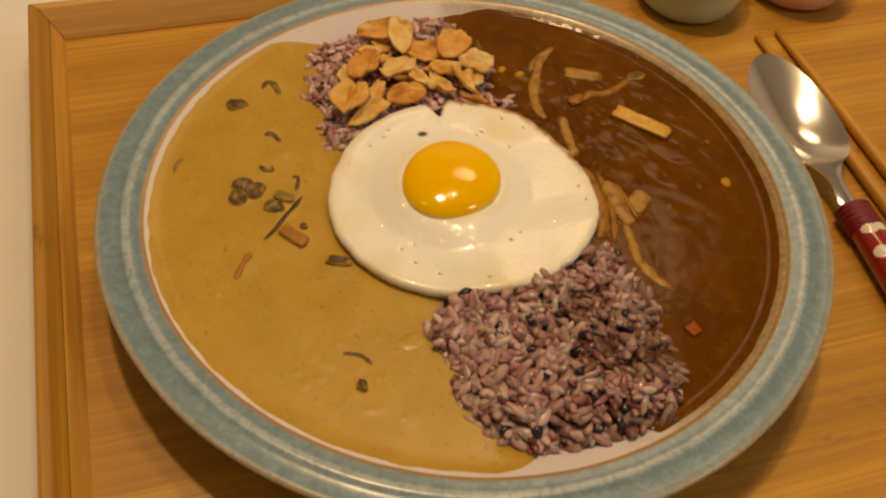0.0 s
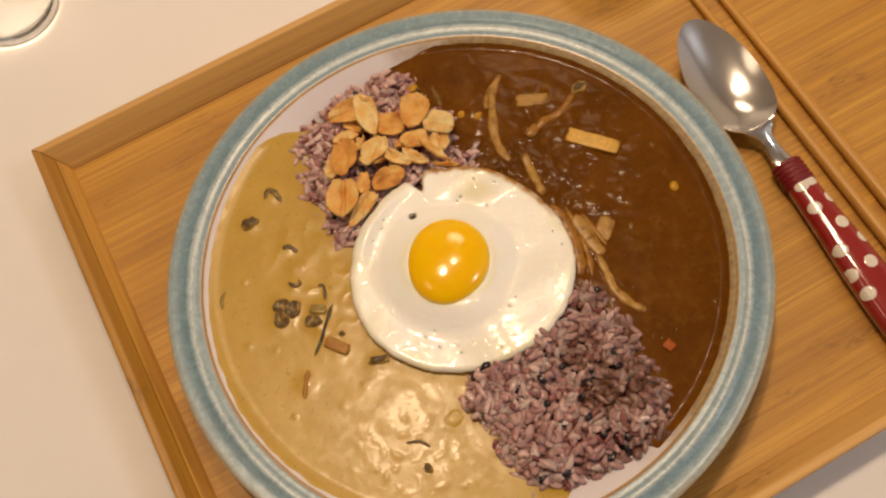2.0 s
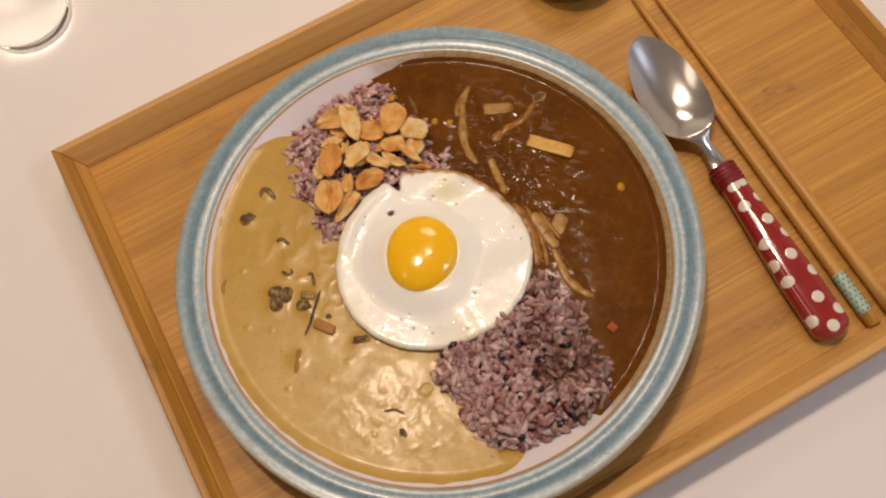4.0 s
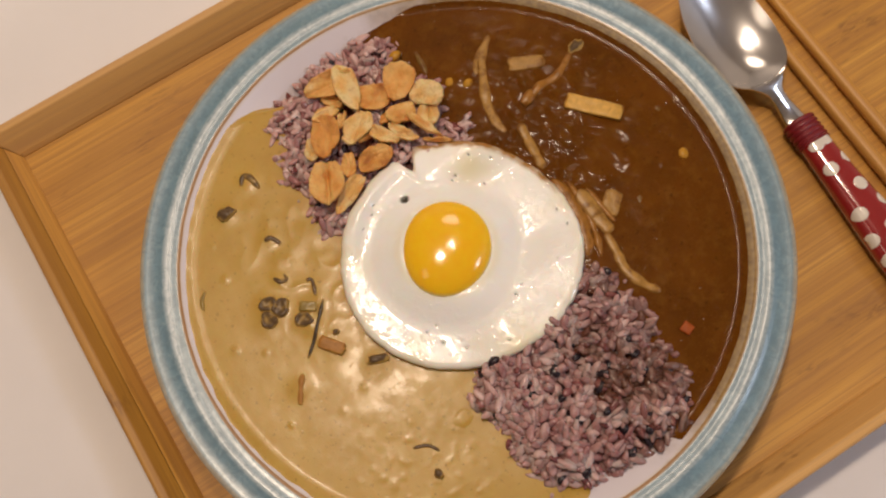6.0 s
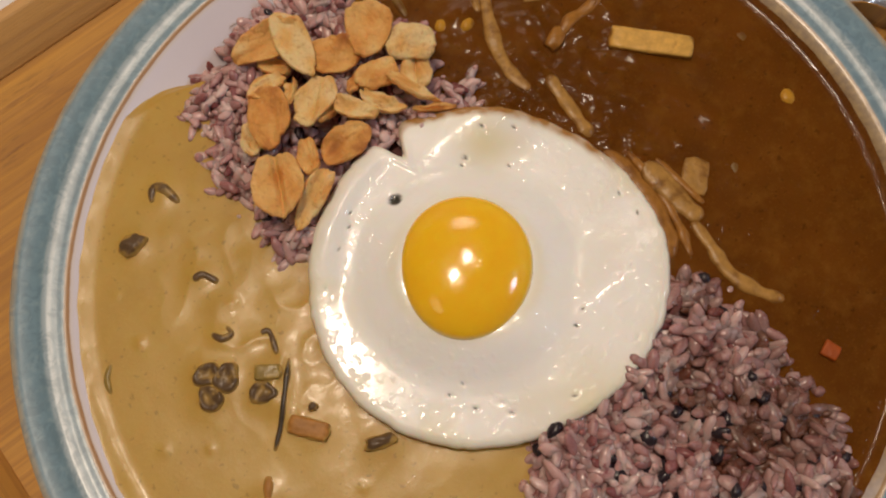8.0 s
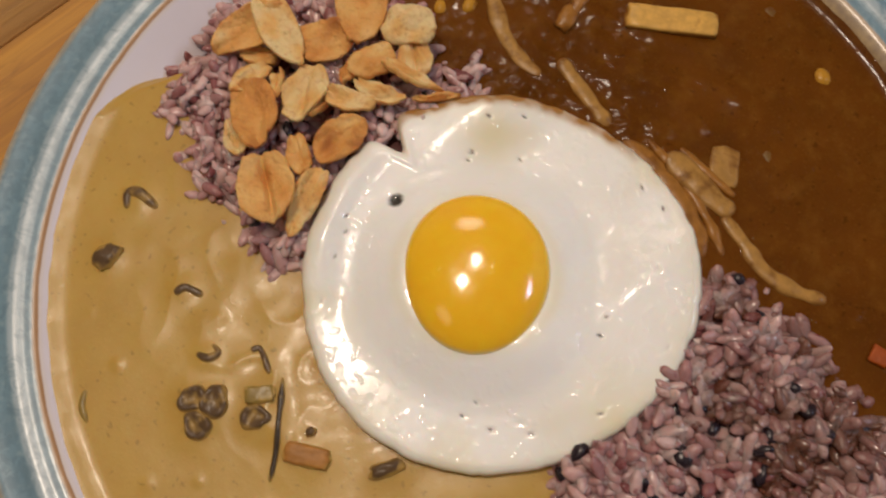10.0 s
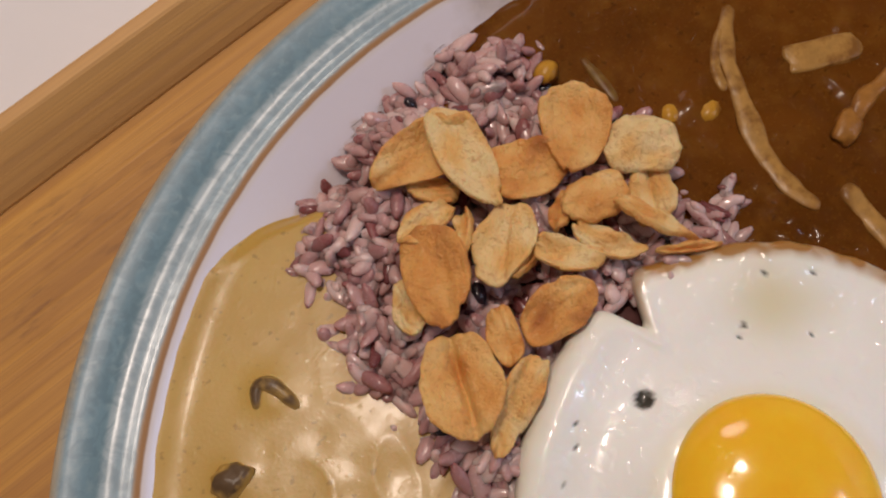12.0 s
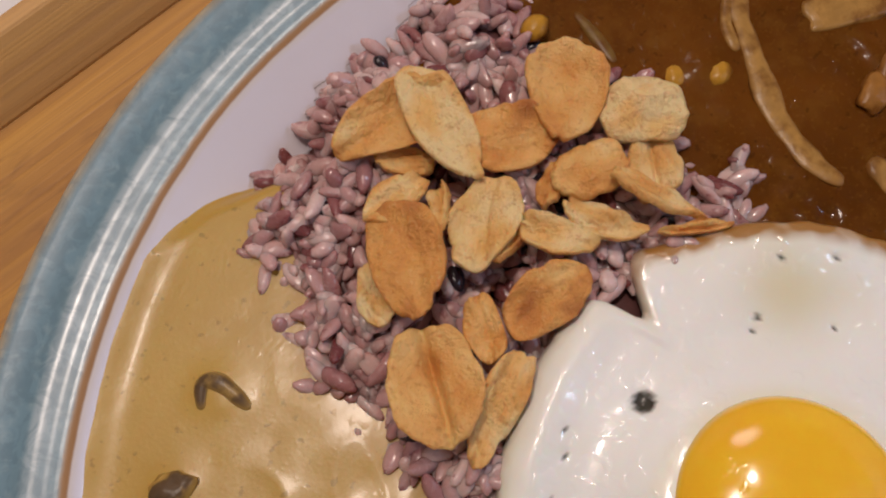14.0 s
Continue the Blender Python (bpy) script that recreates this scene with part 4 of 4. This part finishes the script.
garlic_chip((-0.0294, 0.0593), (-0.0390, 0.0420), 0.0508, 0.0157, 0.3, 0.0016, 0.0026, 4, -0.05, 0, 0, 20)
garlic_chip((-0.0199, 0.0465), (-0.0380, 0.0383), 0.0485, 0.0075, 0.22, 0.0014, 0, -14, -0.1, 0.25, -0.25, 21)
garlic_chip((0.0098, 0.0470), (0.0208, 0.0397), 0.0475, 0.0023, 0.45, 0.0004, 0, 0, 0, 0.4, 0, 22)
garlic_chip((-0.0024, 0.0632), (-0.0144, 0.0598), 0.0478, 0.0034, 0.38, 0.0006, 0, 30, 0, 0.2, 0, 23)


# ---- pieces in the pale sauce ----
def bit(name, label, category, bm, mat, x, y, z, turn=0.0, tip=0.0, group=""):
    bare = bm.verts.layers.float.new("bare")
    tall = max(v.co.z for v in bm.verts)
    for v in bm.verts:
        v[bare] = smoothstep(0.05, 0.9, v.co.z / tall)
    top = sauce_height(x, y, -1 if x < parting(y)[0] else 1)[1]
    return thing(name, label, category, group=group, bm=bm, mat=mat, at=pose(x, y, (top if y < 0.085 else 0.0403) + z - 0.0400, tip, 0, turn))


def mushroom_cap(size, seed):
    """A small cap lying gills up: a thick uneven brim round a shallow hollow."""
    bm = lathe([(0, 0.0009), (0.22, 0.0009), (0.42, 0.0010), (0.60, 0.0013), (0.78, 0.0014), (0.92, 0.0008), (0.98, -0.0002), (0.80, -0.0012), (0, -0.0014)], 28)
    for v in bm.verts:
        k = 1 + 0.30 * noise.noise(Vector((v.co.x * 1.1 + seed * 3, v.co.y * 1.1, seed)))
        v.co = Vector((v.co.x * k * size * 0.62, v.co.y * k * size * 0.52, v.co.z * (1 + 0.5 * noise.noise(Vector((v.co.x * 2, v.co.y * 2, seed))))))
    return bm


def curved_bit(name, label, category, points, radius, mat, flat=0.5, group="", z=None):
    line = smooth_line([(x, y, 0) for x, y in points], 30)
    rise = z if z is not None else radius * flat * (-0.30 if points[0][0] > 0 else 0.05)
    pts = [(p.x, p.y, sauce_height(p.x, p.y, -1 if p.x < parting(p.y)[0] else 1)[1] + rise) for p in line]
    return thing(name, label, category, group=group, bm=strand(pts, radius * 1.1, flat, n=30, rough=0.4), mat=mat)


curved_bit("mushroom_strip", "dark curled mushroom strip half sunk in pale sauce", "mushroom", [(-0.0657, 0.0743), (-0.0631, 0.0775), (-0.0606, 0.0758), (-0.0594, 0.0692)], 0.0013, MUSHROOM)
bit("mushroom_piece", "dull dark mushroom piece under pale sauce", "mushroom", lump((0.008, 0.0065, 0.0034), 3, 0.4, 3), MUSHROOM, -0.0771, 0.0669, 0.0399)
curved_bit("mushroom_strip", "small dark mushroom curl in pale sauce", "mushroom", [(-0.0692, 0.0469), (-0.0662, 0.0466), (-0.0639, 0.0421)], 0.0009, MUSHROOM)
curved_bit("mushroom_strip", "small dark mushroom hook in pale sauce", "mushroom", [(-0.0738, 0.0308), (-0.0723, 0.0278), (-0.0695, 0.0274), (-0.0694, 0.0300)], 0.0009, MUSHROOM)
for k, (mx, my, size) in enumerate([(-0.0814, 0.0219, 0.0062), (-0.0774, 0.0180, 0.0066), (-0.0841, 0.0161, 0.0062), (-0.0718, 0.0082, 0.0060)]):
    bit("mushroom", "small dark grey mushroom cap in pale sauce", "mushroom", mushroom_cap(size * 1.1, k + 4), MUSHROOM, mx, my, 0.0396, 40 * k, group="mushroom caps")
curved_bit("mushroom_strip", "dark mushroom edge by the stalk in pale sauce", "mushroom", [(-0.0629, 0.0224), (-0.0608, 0.0212), (-0.0627, 0.0146)], 0.0008, MUSHROOM)
bit("leek_piece", "yellow-green leek piece in pale sauce", "vegetable", slab((0.0076, 0.0044, 0.0012), 3), LEEK, -0.0676, 0.0119, 0.0408, -35)
curved_bit("herb_stalk", "thin dark herb stalk lying on pale sauce", "herb", [(-0.0607, 0.0117), (-0.0675, 0.0042), (-0.0731, -0.0019), (-0.0784, -0.0065)], 0.0008, STALK, z=0.0002)
bit("meat_piece", "brown oblong meat piece in pale sauce", "meat", slab((0.0116, 0.0054, 0.0024), 4), BROWN_BIT, -0.0676, -0.0074, 0.0403, -52)
bit("mushroom_piece", "dark mushroom piece at the edge of the egg", "mushroom", lump((0.009, 0.004, 0.003), 12, 0.4, 3), MUSHROOM, -0.0548, -0.0222, 0.0405, -20)
curved_bit("mushroom_strip", "upright brown mushroom strip under pale sauce", "mushroom", [(-0.0834, -0.0107), (-0.0867, -0.0153), (-0.0904, -0.0213)], 0.0011, BROWN_BIT)
curved_bit("mushroom_strip", "thin dark mushroom arc in pale sauce", "mushroom", [(-0.0614, -0.0597), (-0.0560, -0.0619), (-0.0530, -0.0662)], 0.0006, MUSHROOM)
bit("mushroom_piece", "small dark mushroom dot in pale sauce", "mushroom", lump((0.0035, 0.004, 0.002), 15, 0.4), MUSHROOM, -0.0580, -0.0734, 0.0412)
bit("mushroom_piece", "tiny dark mushroom crumb beside the egg", "mushroom", lump((0.0028, 0.0022, 0.0018), 41, 0.4, 3), MUSHROOM, -0.0634, -0.0034, 0.0407)
curved_bit("herb_sliver", "thin greenish herb sliver in pale sauce", "herb", [(-0.1007, 0.0415), (-0.1038, 0.0385), (-0.1051, 0.0342)], 0.0007, LEEK)
bit("potato_lump", "soft yellow potato lump beside the rice", "vegetable", lump((0.014, 0.011, 0.0026), 17, 0.2, 3), PALE, -0.0392, -0.0604, 0.0390)

# ---- pieces in the brown sauce ----
curved_bit("stewed_mushroom", "long pale mushroom stem lying in brown sauce", "mushroom", [(0.0632, 0.0772), (0.0552, 0.0707), (0.0492, 0.0603), (0.0439, 0.0491), (0.0423, 0.0394), (0.0433, 0.0328)], 0.0021, STEM, 0.22, group="mushroom stems")
curved_bit("stewed_mushroom", "thin forked strand of the long mushroom stem", "mushroom", [(0.0477, 0.0632), (0.0504, 0.0687), (0.0580, 0.0746)], 0.0011, STEM, 0.4, group="mushroom stems")
curved_bit("stewed_mushroom", "forked brown mushroom stem in brown sauce", "mushroom", [(0.0880, 0.0496), (0.0771, 0.0437), (0.0677, 0.0434), (0.0599, 0.0402)], 0.0018, DARK_STEM, 0.4, group="mushroom stems")
bit("mushroom_piece", "dark mushroom cap at the end of a stem", "mushroom", lump((0.009, 0.005, 0.0025), 21, 0.4, 3), MUSHROOM, 0.0916, 0.0510, 0.0398, 10)
bit("mushroom_piece", "brown mushroom cap in brown sauce", "mushroom", lump((0.009, 0.006, 0.0028), 22, 0.4, 3), DARK_STEM, 0.0603, 0.0415, 0.0401, 30)
curved_bit("stewed_mushroom", "short tan mushroom stem beside the egg", "mushroom", [(0.0503, 0.0333), (0.0488, 0.0222), (0.0472, 0.0099)], 0.0021, STEM, 0.35, group="mushroom stems")
curved_bit("stewed_mushroom", "brown flat mushroom slice along the egg", "mushroom", [(0.0473, 0.0046), (0.0486, -0.0050), (0.0473, -0.0165), (0.0436, -0.0272), (0.0401, -0.0323)], 0.0026, DARK_STEM, 0.35, group="mushroom stems")
curved_bit("stewed_mushroom", "tan mushroom slice with pointed ends in brown sauce", "mushroom", [(0.0532, -0.0061), (0.0538, -0.0141), (0.0538, -0.0227), (0.0549, -0.0293)], 0.0029, STEM, 0.28, group="mushroom stems")
curved_bit("stewed_mushroom", "dark glossy mushroom strand between egg and rice", "mushroom", [(0.0524, 0.0002), (0.0514, -0.0137), (0.0490, -0.0254), (0.0449, -0.0357)], 0.0014, DARK_STEM, 0.6, group="mushroom stems")
curved_bit("stewed_mushroom", "thin brown mushroom strand crossing its neighbours", "mushroom", [(0.0572, -0.0069), (0.0577, -0.0162), (0.0585, -0.0261)], 0.0012, DARK_STEM, 0.7, group="mushroom stems")
curved_bit("stewed_mushroom", "golden mushroom stem beside the rice", "mushroom", [(0.0525, -0.0277), (0.0515, -0.0361), (0.0501, -0.0455), (0.0525, -0.0542), (0.0566, -0.0608)], 0.0021, STEM, 0.4, group="mushroom stems")
bit("tofu_strip", "golden fried tofu strip lying in brown sauce", "tofu", slab((0.025, 0.0074, 0.0030), 5, 0.06, 0.92), TOFU, 0.0810, 0.0217, 0.0404, -48, group="tofu strips")
bit("tofu_strip", "short fried tofu strip sunk in brown sauce", "tofu", slab((0.017, 0.0072, 0.0024), 6), STEM, 0.0691, 0.0562, 0.0394, -28, group="tofu strips")
bit("tofu_strip", "thin tofu slice beside the mushroom stems", "tofu", slab((0.0124, 0.008, 0.0018), 7), STEM, 0.0622, -0.0184, 0.0394, 40, group="tofu strips")
for cx, cy, cz in [(0.0422, 0.0624, 0.0389), (0.0359, 0.0672, 0.0389), (0.0219, 0.0899, 0.0430), (0.1006, -0.0166, 0.0391)]:
    bit("corn_kernel", "yellow sweetcorn kernel in brown sauce", "sweetcorn", lump((0.0062, 0.0052, 0.0032), 30 + cx * 900, 0.2), CORN, cx, cy, cz, 700 * cx, group="corn kernels")
for lx, ly, lz, long in [(0.0899, 0.0362, 0.0389, 0.0085), (0.1029, 0.0063, 0.0389, 0.0075), (0.0731, -0.0234, 0.0389, 0.011)]:
    bit("leek_piece", "dull green leek piece just under the brown sauce", "vegetable", lump((long, 0.0075, 0.0022), 60 + lx * 900, 0.3, 3), LEEK_BROWN, lx, ly, lz, 900 * lx, group="leek pieces")
bit("carrot_piece", "small orange carrot cube in brown sauce", "vegetable", slab((0.005, 0.005, 0.003), 8), CARROT, 0.0560, -0.0787, 0.0397, 20)
curved_bit("leek_strip", "translucent leek strip at the edge of the rice", "vegetable", [(0.0310, 0.0886), (0.0305, 0.0825), (0.0296, 0.0762)], 0.0013, LEEK_BROWN)


# ---- the spoon ----
def handle_top(x, y):
    """Local: x across, y along from the collar (0) to the end (-0.104); returns the surface height and the half width."""
    s = -y / 0.104
    half = 0.0068 + 0.0034 * smoothstep(0.0, 0.75, s)
    if s > 0.93:
        half *= math.sqrt(max(0.0, 1 - ((s - 0.93) / 0.0705) ** 2)) * 0.92 + 0.08
    thick = 0.0052 + 0.0010 * smoothstep(0, 0.6, s)
    if s > 0.93:
        thick *= 0.45 + 0.55 * math.sqrt(max(0.0, 1 - ((s - 0.93) / 0.0705) ** 2))
    return thick, half


def spoon():
    ob = thing("spoon", "steel spoon with a red polka-dotted handle lying on the tray", "spoon", at=pose(0.1585, -0.0310, 0.0) @ pose(0, 0, 0, 0, 0, -2.6))
    # bowl: s from neck to tip
    bm = bmesh.new()
    L, n, w = 0.0635, 64, 16
    def shell(s, u, off):
        q = max(0.0, s) ** 0.74
        half = 0.0186 * max(0.0, 1 - abs(2 * q - 1) ** 2.1) ** (0.5 + 0.22 * smoothstep(0.35, 0.0, s))
        stem = (0.0034 + 0.0066 * smoothstep(-0.11, 0.06, s)) * smoothstep(0.35, 0.10, s)
        half = (half ** 3 + stem ** 3) ** (1 / 3)
        along = (0.0240 + L * s) / 0.029
        neck = 0.0222 + 0.0072 * smoothstep(0.1, 1.0, along)
        edge = neck + (0.0290 + 0.0075 * s - 0.0015 * math.sin(math.pi * s) - neck) * smoothstep(-0.08, 0.08, s)
        deep = 0.0068 * math.sin(math.pi * q) ** 1.1 if 0 < q < 1 else 0
        crown = 0.0009 * smoothstep(0.06, -0.10, s)
        return Vector((half * u - 0.0030 * smoothstep(0.1, 1, along), 0.0245 + L * s, edge + (crown - deep) * (1 - abs(u) ** 2.0) + off))
    sheets = []
    for off in (0.0, -0.0008):
        sheets.append([[bm.verts.new(shell(-0.14 + 1.138 * (0.5 - 0.5 * math.cos(math.pi * i / n)), -1 + 2 * j / w, off)) for j in range(w + 1)] for i in range(n + 1)])
    for g in sheets:
        for i in range(n):
            for j in range(w):
                bm.faces.new((g[i][j], g[i + 1][j], g[i + 1][j + 1], g[i][j + 1]))
    loop = [(i, 0) for i in range(n + 1)] + [(n, j) for j in range(1, w + 1)] + [(i, w) for i in range(n - 1, -1, -1)] + [(0, j) for j in range(w - 1, 0, -1)]
    brim = [[bm.verts.new(g[i][j].co) for i, j in loop] for g in sheets]
    for k in range(len(loop)):
        bm.faces.new((brim[0][k - 1], brim[0][k], brim[1][k], brim[1][k - 1]))
    part("bowl", bm, STEEL, ob, "polished steel spoon bowl")
    bm = bmesh.new()
    rows = []
    for k in range(15):
        s = 0.60 * k / 14
        half = 0.0022 + 0.0038 * (1 - s) ** 1.3
        y, z = 0.0005 + 0.029 * s, 0.0222 + 0.0072 * smoothstep(0.1, 1.0, s)
        rows.append([bm.verts.new((half * c - 0.0030 * smoothstep(0.1, 1, s), y, z + h)) for c, h in ((-1, -0.0006), (-0.8, 0.0004), (0, 0.0009), (0.8, 0.0004), (1, -0.0006), (0, -0.0012))])
    for p, q in zip(rows, rows[1:]):
        for i in range(6):
            bm.faces.new((p[i], p[(i + 1) % 6], q[(i + 1) % 6], q[i]))
    bm.faces.new(rows[0])
    bm.faces.new(rows[-1])
    part("neck", bm, STEEL, ob, "flat steel neck")
    zc = TRAY_FLOOR + 0.0062
    bm = bmesh.new()
    rings = []
    for k in range(41):
        y = -0.104 * (1 - (1 - k / 40) ** 1.0)
        t, half = handle_top(0, y)
        rings.append([bm.verts.new((half * math.copysign(abs(math.cos(a)) ** 0.8, math.cos(a)), y, zc + t * math.copysign(abs(math.sin(a)) ** 0.9, math.sin(a)))) for a in [2 * math.pi * i / 28 for i in range(28)]])
    for p, q in zip(rings, rings[1:]):
        for i in range(28):
            bm.faces.new((p[i], p[(i + 1) % 28], q[(i + 1) % 28], q[i]))
    bm.faces.new(rings[0])
    bm.faces.new(rings[-1])
    handle = part("handle", bm, RED, ob, "glossy red handle with cream dots")
    bm = bmesh.new()
    rings = []
    for k in range(55):
        y = 0.0035 - 0.0130 * k / 54
        r = 0.0069 + 0.0009 * abs(math.sin(math.pi * k / 54 * 5.5)) - (0.001 if k in (0, 54) else 0)
        rings.append([bm.verts.new((r * 1.02 * math.cos(a), y, zc + r * 0.80 * math.sin(a))) for a in [2 * math.pi * i / 24 for i in range(24)]])
    for p, q in zip(rings, rings[1:]):
        for i in range(24):
            bm.faces.new((p[i], p[(i + 1) % 24], q[(i + 1) % 24], q[i]))
    bm.faces.new(rings[0])
    bm.faces.new(rings[-1])
    part("collar", bm, DARK_RED, ob, "dark red thread wound collar")

    def dot(cx, cy, rx, ry):
        bm = bmesh.new()
        rows = []
        for k in range(6):
            row = []
            for i in range(1 if k == 0 else 24):
                a = 2 * math.pi * i / 24
                x, y = cx + rx * k / 5 * math.cos(a), cy + ry * k / 5 * math.sin(a)
                t, half = handle_top(x, y)
                f = min(0.985, abs(x) / half)
                z = zc + t * math.sin(math.acos(f ** (1 / 0.8))) ** 0.9 + (0.00022 if k < 5 else 0.00002)
                row.append(bm.verts.new((math.copysign(f * half, x), y, z)))
            rows.append(row)
        for p, q in zip(rows, rows[1:]):
            for i in range(24):
                j = (i + 1) % 24
                bm.faces.new((p[0], q[i], q[j]) if len(p) == 1 else (p[i], p[j], q[j], q[i]))
        part("dot", bm, DOT, handle, "cream polka dot")

    for cx, cy in ((-0.0035, -0.0235), (0.0030, -0.0350), (0.0068, -0.0215), (-0.0057, -0.0465), (0.0023, -0.0570), (0.0078, -0.0450), (-0.0071, -0.0690), (0.0010, -0.0825), (0.0078, -0.0690), (-0.0086, -0.0585), (-0.0085, -0.0920), (-0.0008, -0.0985), (0.0072, -0.0920)):
        dot(cx, cy, 0.0031, 0.0031)
    dot(-0.0022, -0.0115, 0.0035, 0.0026)
    dot(0.0030, -0.0108, 0.0035, 0.0026)


spoon()


# ---- chopsticks ----
def chopstick(tip, end, label, banded):
    ax, ay = tip
    bx, by = end
    length, turn = math.hypot(bx - ax, by - ay), math.degrees(math.atan2(by - ay, bx - ax)) + 90
    ob = thing("chopstick", label, "chopstick", group="pair of chopsticks", at=pose(ax, ay, TRAY_FLOOR, 0, 0, turn))

    def thick(s):
        return 0.0016 + 0.0018 * s ** 0.6

    def tube(a, b, grow, mat, name, note=""):
        bm = bmesh.new()
        rings = []
        for k in range(17):
            s = a + (b - a) * k / 16
            r = thick(s) + grow
            rings.append([bm.verts.new((r * math.cos(q) * 1.03, -s * length, thick(s) + 0.0002 + r * math.sin(q))) for q in [2 * math.pi * i / 20 for i in range(20)]])
        for p, q in zip(rings, rings[1:]):
            for i in range(20):
                bm.faces.new((p[i], p[(i + 1) % 20], q[(i + 1) % 20], q[i]))
        bm.faces.new(rings[0])
        bm.faces.new(rings[-1])
        return part(name, bm, mat, ob, note)
    tube(0, 1, 0, STICK, "shaft")
    if not banded:
        return
    band = tube(0.865, 0.968, 0.00016, MINT, "band", "mint green band with dark dots")
    bm = bmesh.new()
    for row in range(9):
        for col in range(9):
            s, q = 0.871 + 0.0115 * row, 2 * math.pi * (col + 0.5 * (row % 2)) / 9
            r = thick(s) + 0.00022
            m = Matrix.Translation((r * 1.03 * math.cos(q), -s * length, thick(s) + 0.0002 + r * math.sin(q)))
            bmesh.ops.create_icosphere(bm, subdivisions=1, radius=0.00046, matrix=m)
    part("print", bm, INK, band, "small dark printed dots")


chopstick((0.1808, 0.0910), (0.1745, -0.1385), "round bamboo chopstick with a mint dotted band beside the spoon", True)
chopstick((0.1930, 0.0925), (0.1868, -0.1385), "plain round bamboo chopstick lying next to its banded twin", False)


# ---- side dishes ----
def small_bowl(x, y, mat, label):
    profile = [(0, 0.003), (0.020, 0.003), (0.0205, 0.0002), (0.0250, 0.0002), (0.0275, 0.0014), (0.0300, 0.0040), (0.0315, 0.0085), (0.0325, 0.0150), (0.0332, 0.0205), (0.0344, 0.0235), (0.0346, 0.0255), (0.0336, 0.0266), (0.0318, 0.0262), (0.0305, 0.0235), (0.0290, 0.013), (0.024, 0.0075), (0, 0.006)]
    ob = thing("side_dish_bowl", label, "bowl", group="side dish bowls", at=pose(x, y, TRAY_FLOOR))
    part("body", lathe([(r * 0.84, z * 0.9) for r, z in profile], 72), mat, ob)
    return ob


small_bowl(0.1600, 0.1295, GREEN_BOWL, "small pale green stoneware bowl of dark pickled leaves")
small_bowl(0.2220, 0.1285, PINK_BOWL, "small pink stoneware bowl of red pickles")
for bx, mat, name, label in ((0.1600, HERB, "pickled_leaves", "dark green pickled leaves filling the small bowl"), (0.2220, KIMCHI, "red_pickles", "red pickled vegetables filling the small bowl")):
    bm = lathe([(0, 0.0165), (0.008, 0.0170), (0.017, 0.0160), (0.0235, 0.0140), (0.0238, 0.0126), (0.020, 0.0085), (0, 0.0062)], 48)
    for v in bm.verts:
        if v.co.z > 0.0130:
            v.co.z += 0.0030 * noise.noise(v.co * 190) - 0.0012 * abs(noise.noise(v.co * 420))
    thing(name, label, "side dish", bm=bm, mat=mat, at=pose(bx, 0.1290, TRAY_FLOOR))

# ---- the glass ----
tumbler = thing("drinking_glass", "clear drinking glass with a thick base on the white table", "glass", at=pose(-0.143, 0.287, 0))
part("base", lathe([(0, 0.0012), (0.020, 0.0006), (0.0255, 0.0006), (0.0278, 0.003), (0.0290, 0.008), (0.0293, 0.013), (0.0266, 0.0145), (0.0225, 0.0125), (0, 0.0105)], 72), SOLID_GLASS, tumbler, "thick clear glass base").visible_shadow = False
part("wall", lathe([(0.0266, 0.0145), (0.0293, 0.0130), (0.0345, 0.095), (0.0348, 0.0965), (0.0340, 0.0972), (0.0332, 0.0965), (0.0330, 0.095), (0.0266, 0.0145)], 72), THIN_GLASS, tumbler).visible_shadow = False

# ---- the heaps of rice, grain by grain ----
rice("rice_heap", "heap of purple mixed-grain rice under the garlic chips", UPPER_RICE, 0.0430, 1750, 290, 0.03, 0.40, 1.03, 11)
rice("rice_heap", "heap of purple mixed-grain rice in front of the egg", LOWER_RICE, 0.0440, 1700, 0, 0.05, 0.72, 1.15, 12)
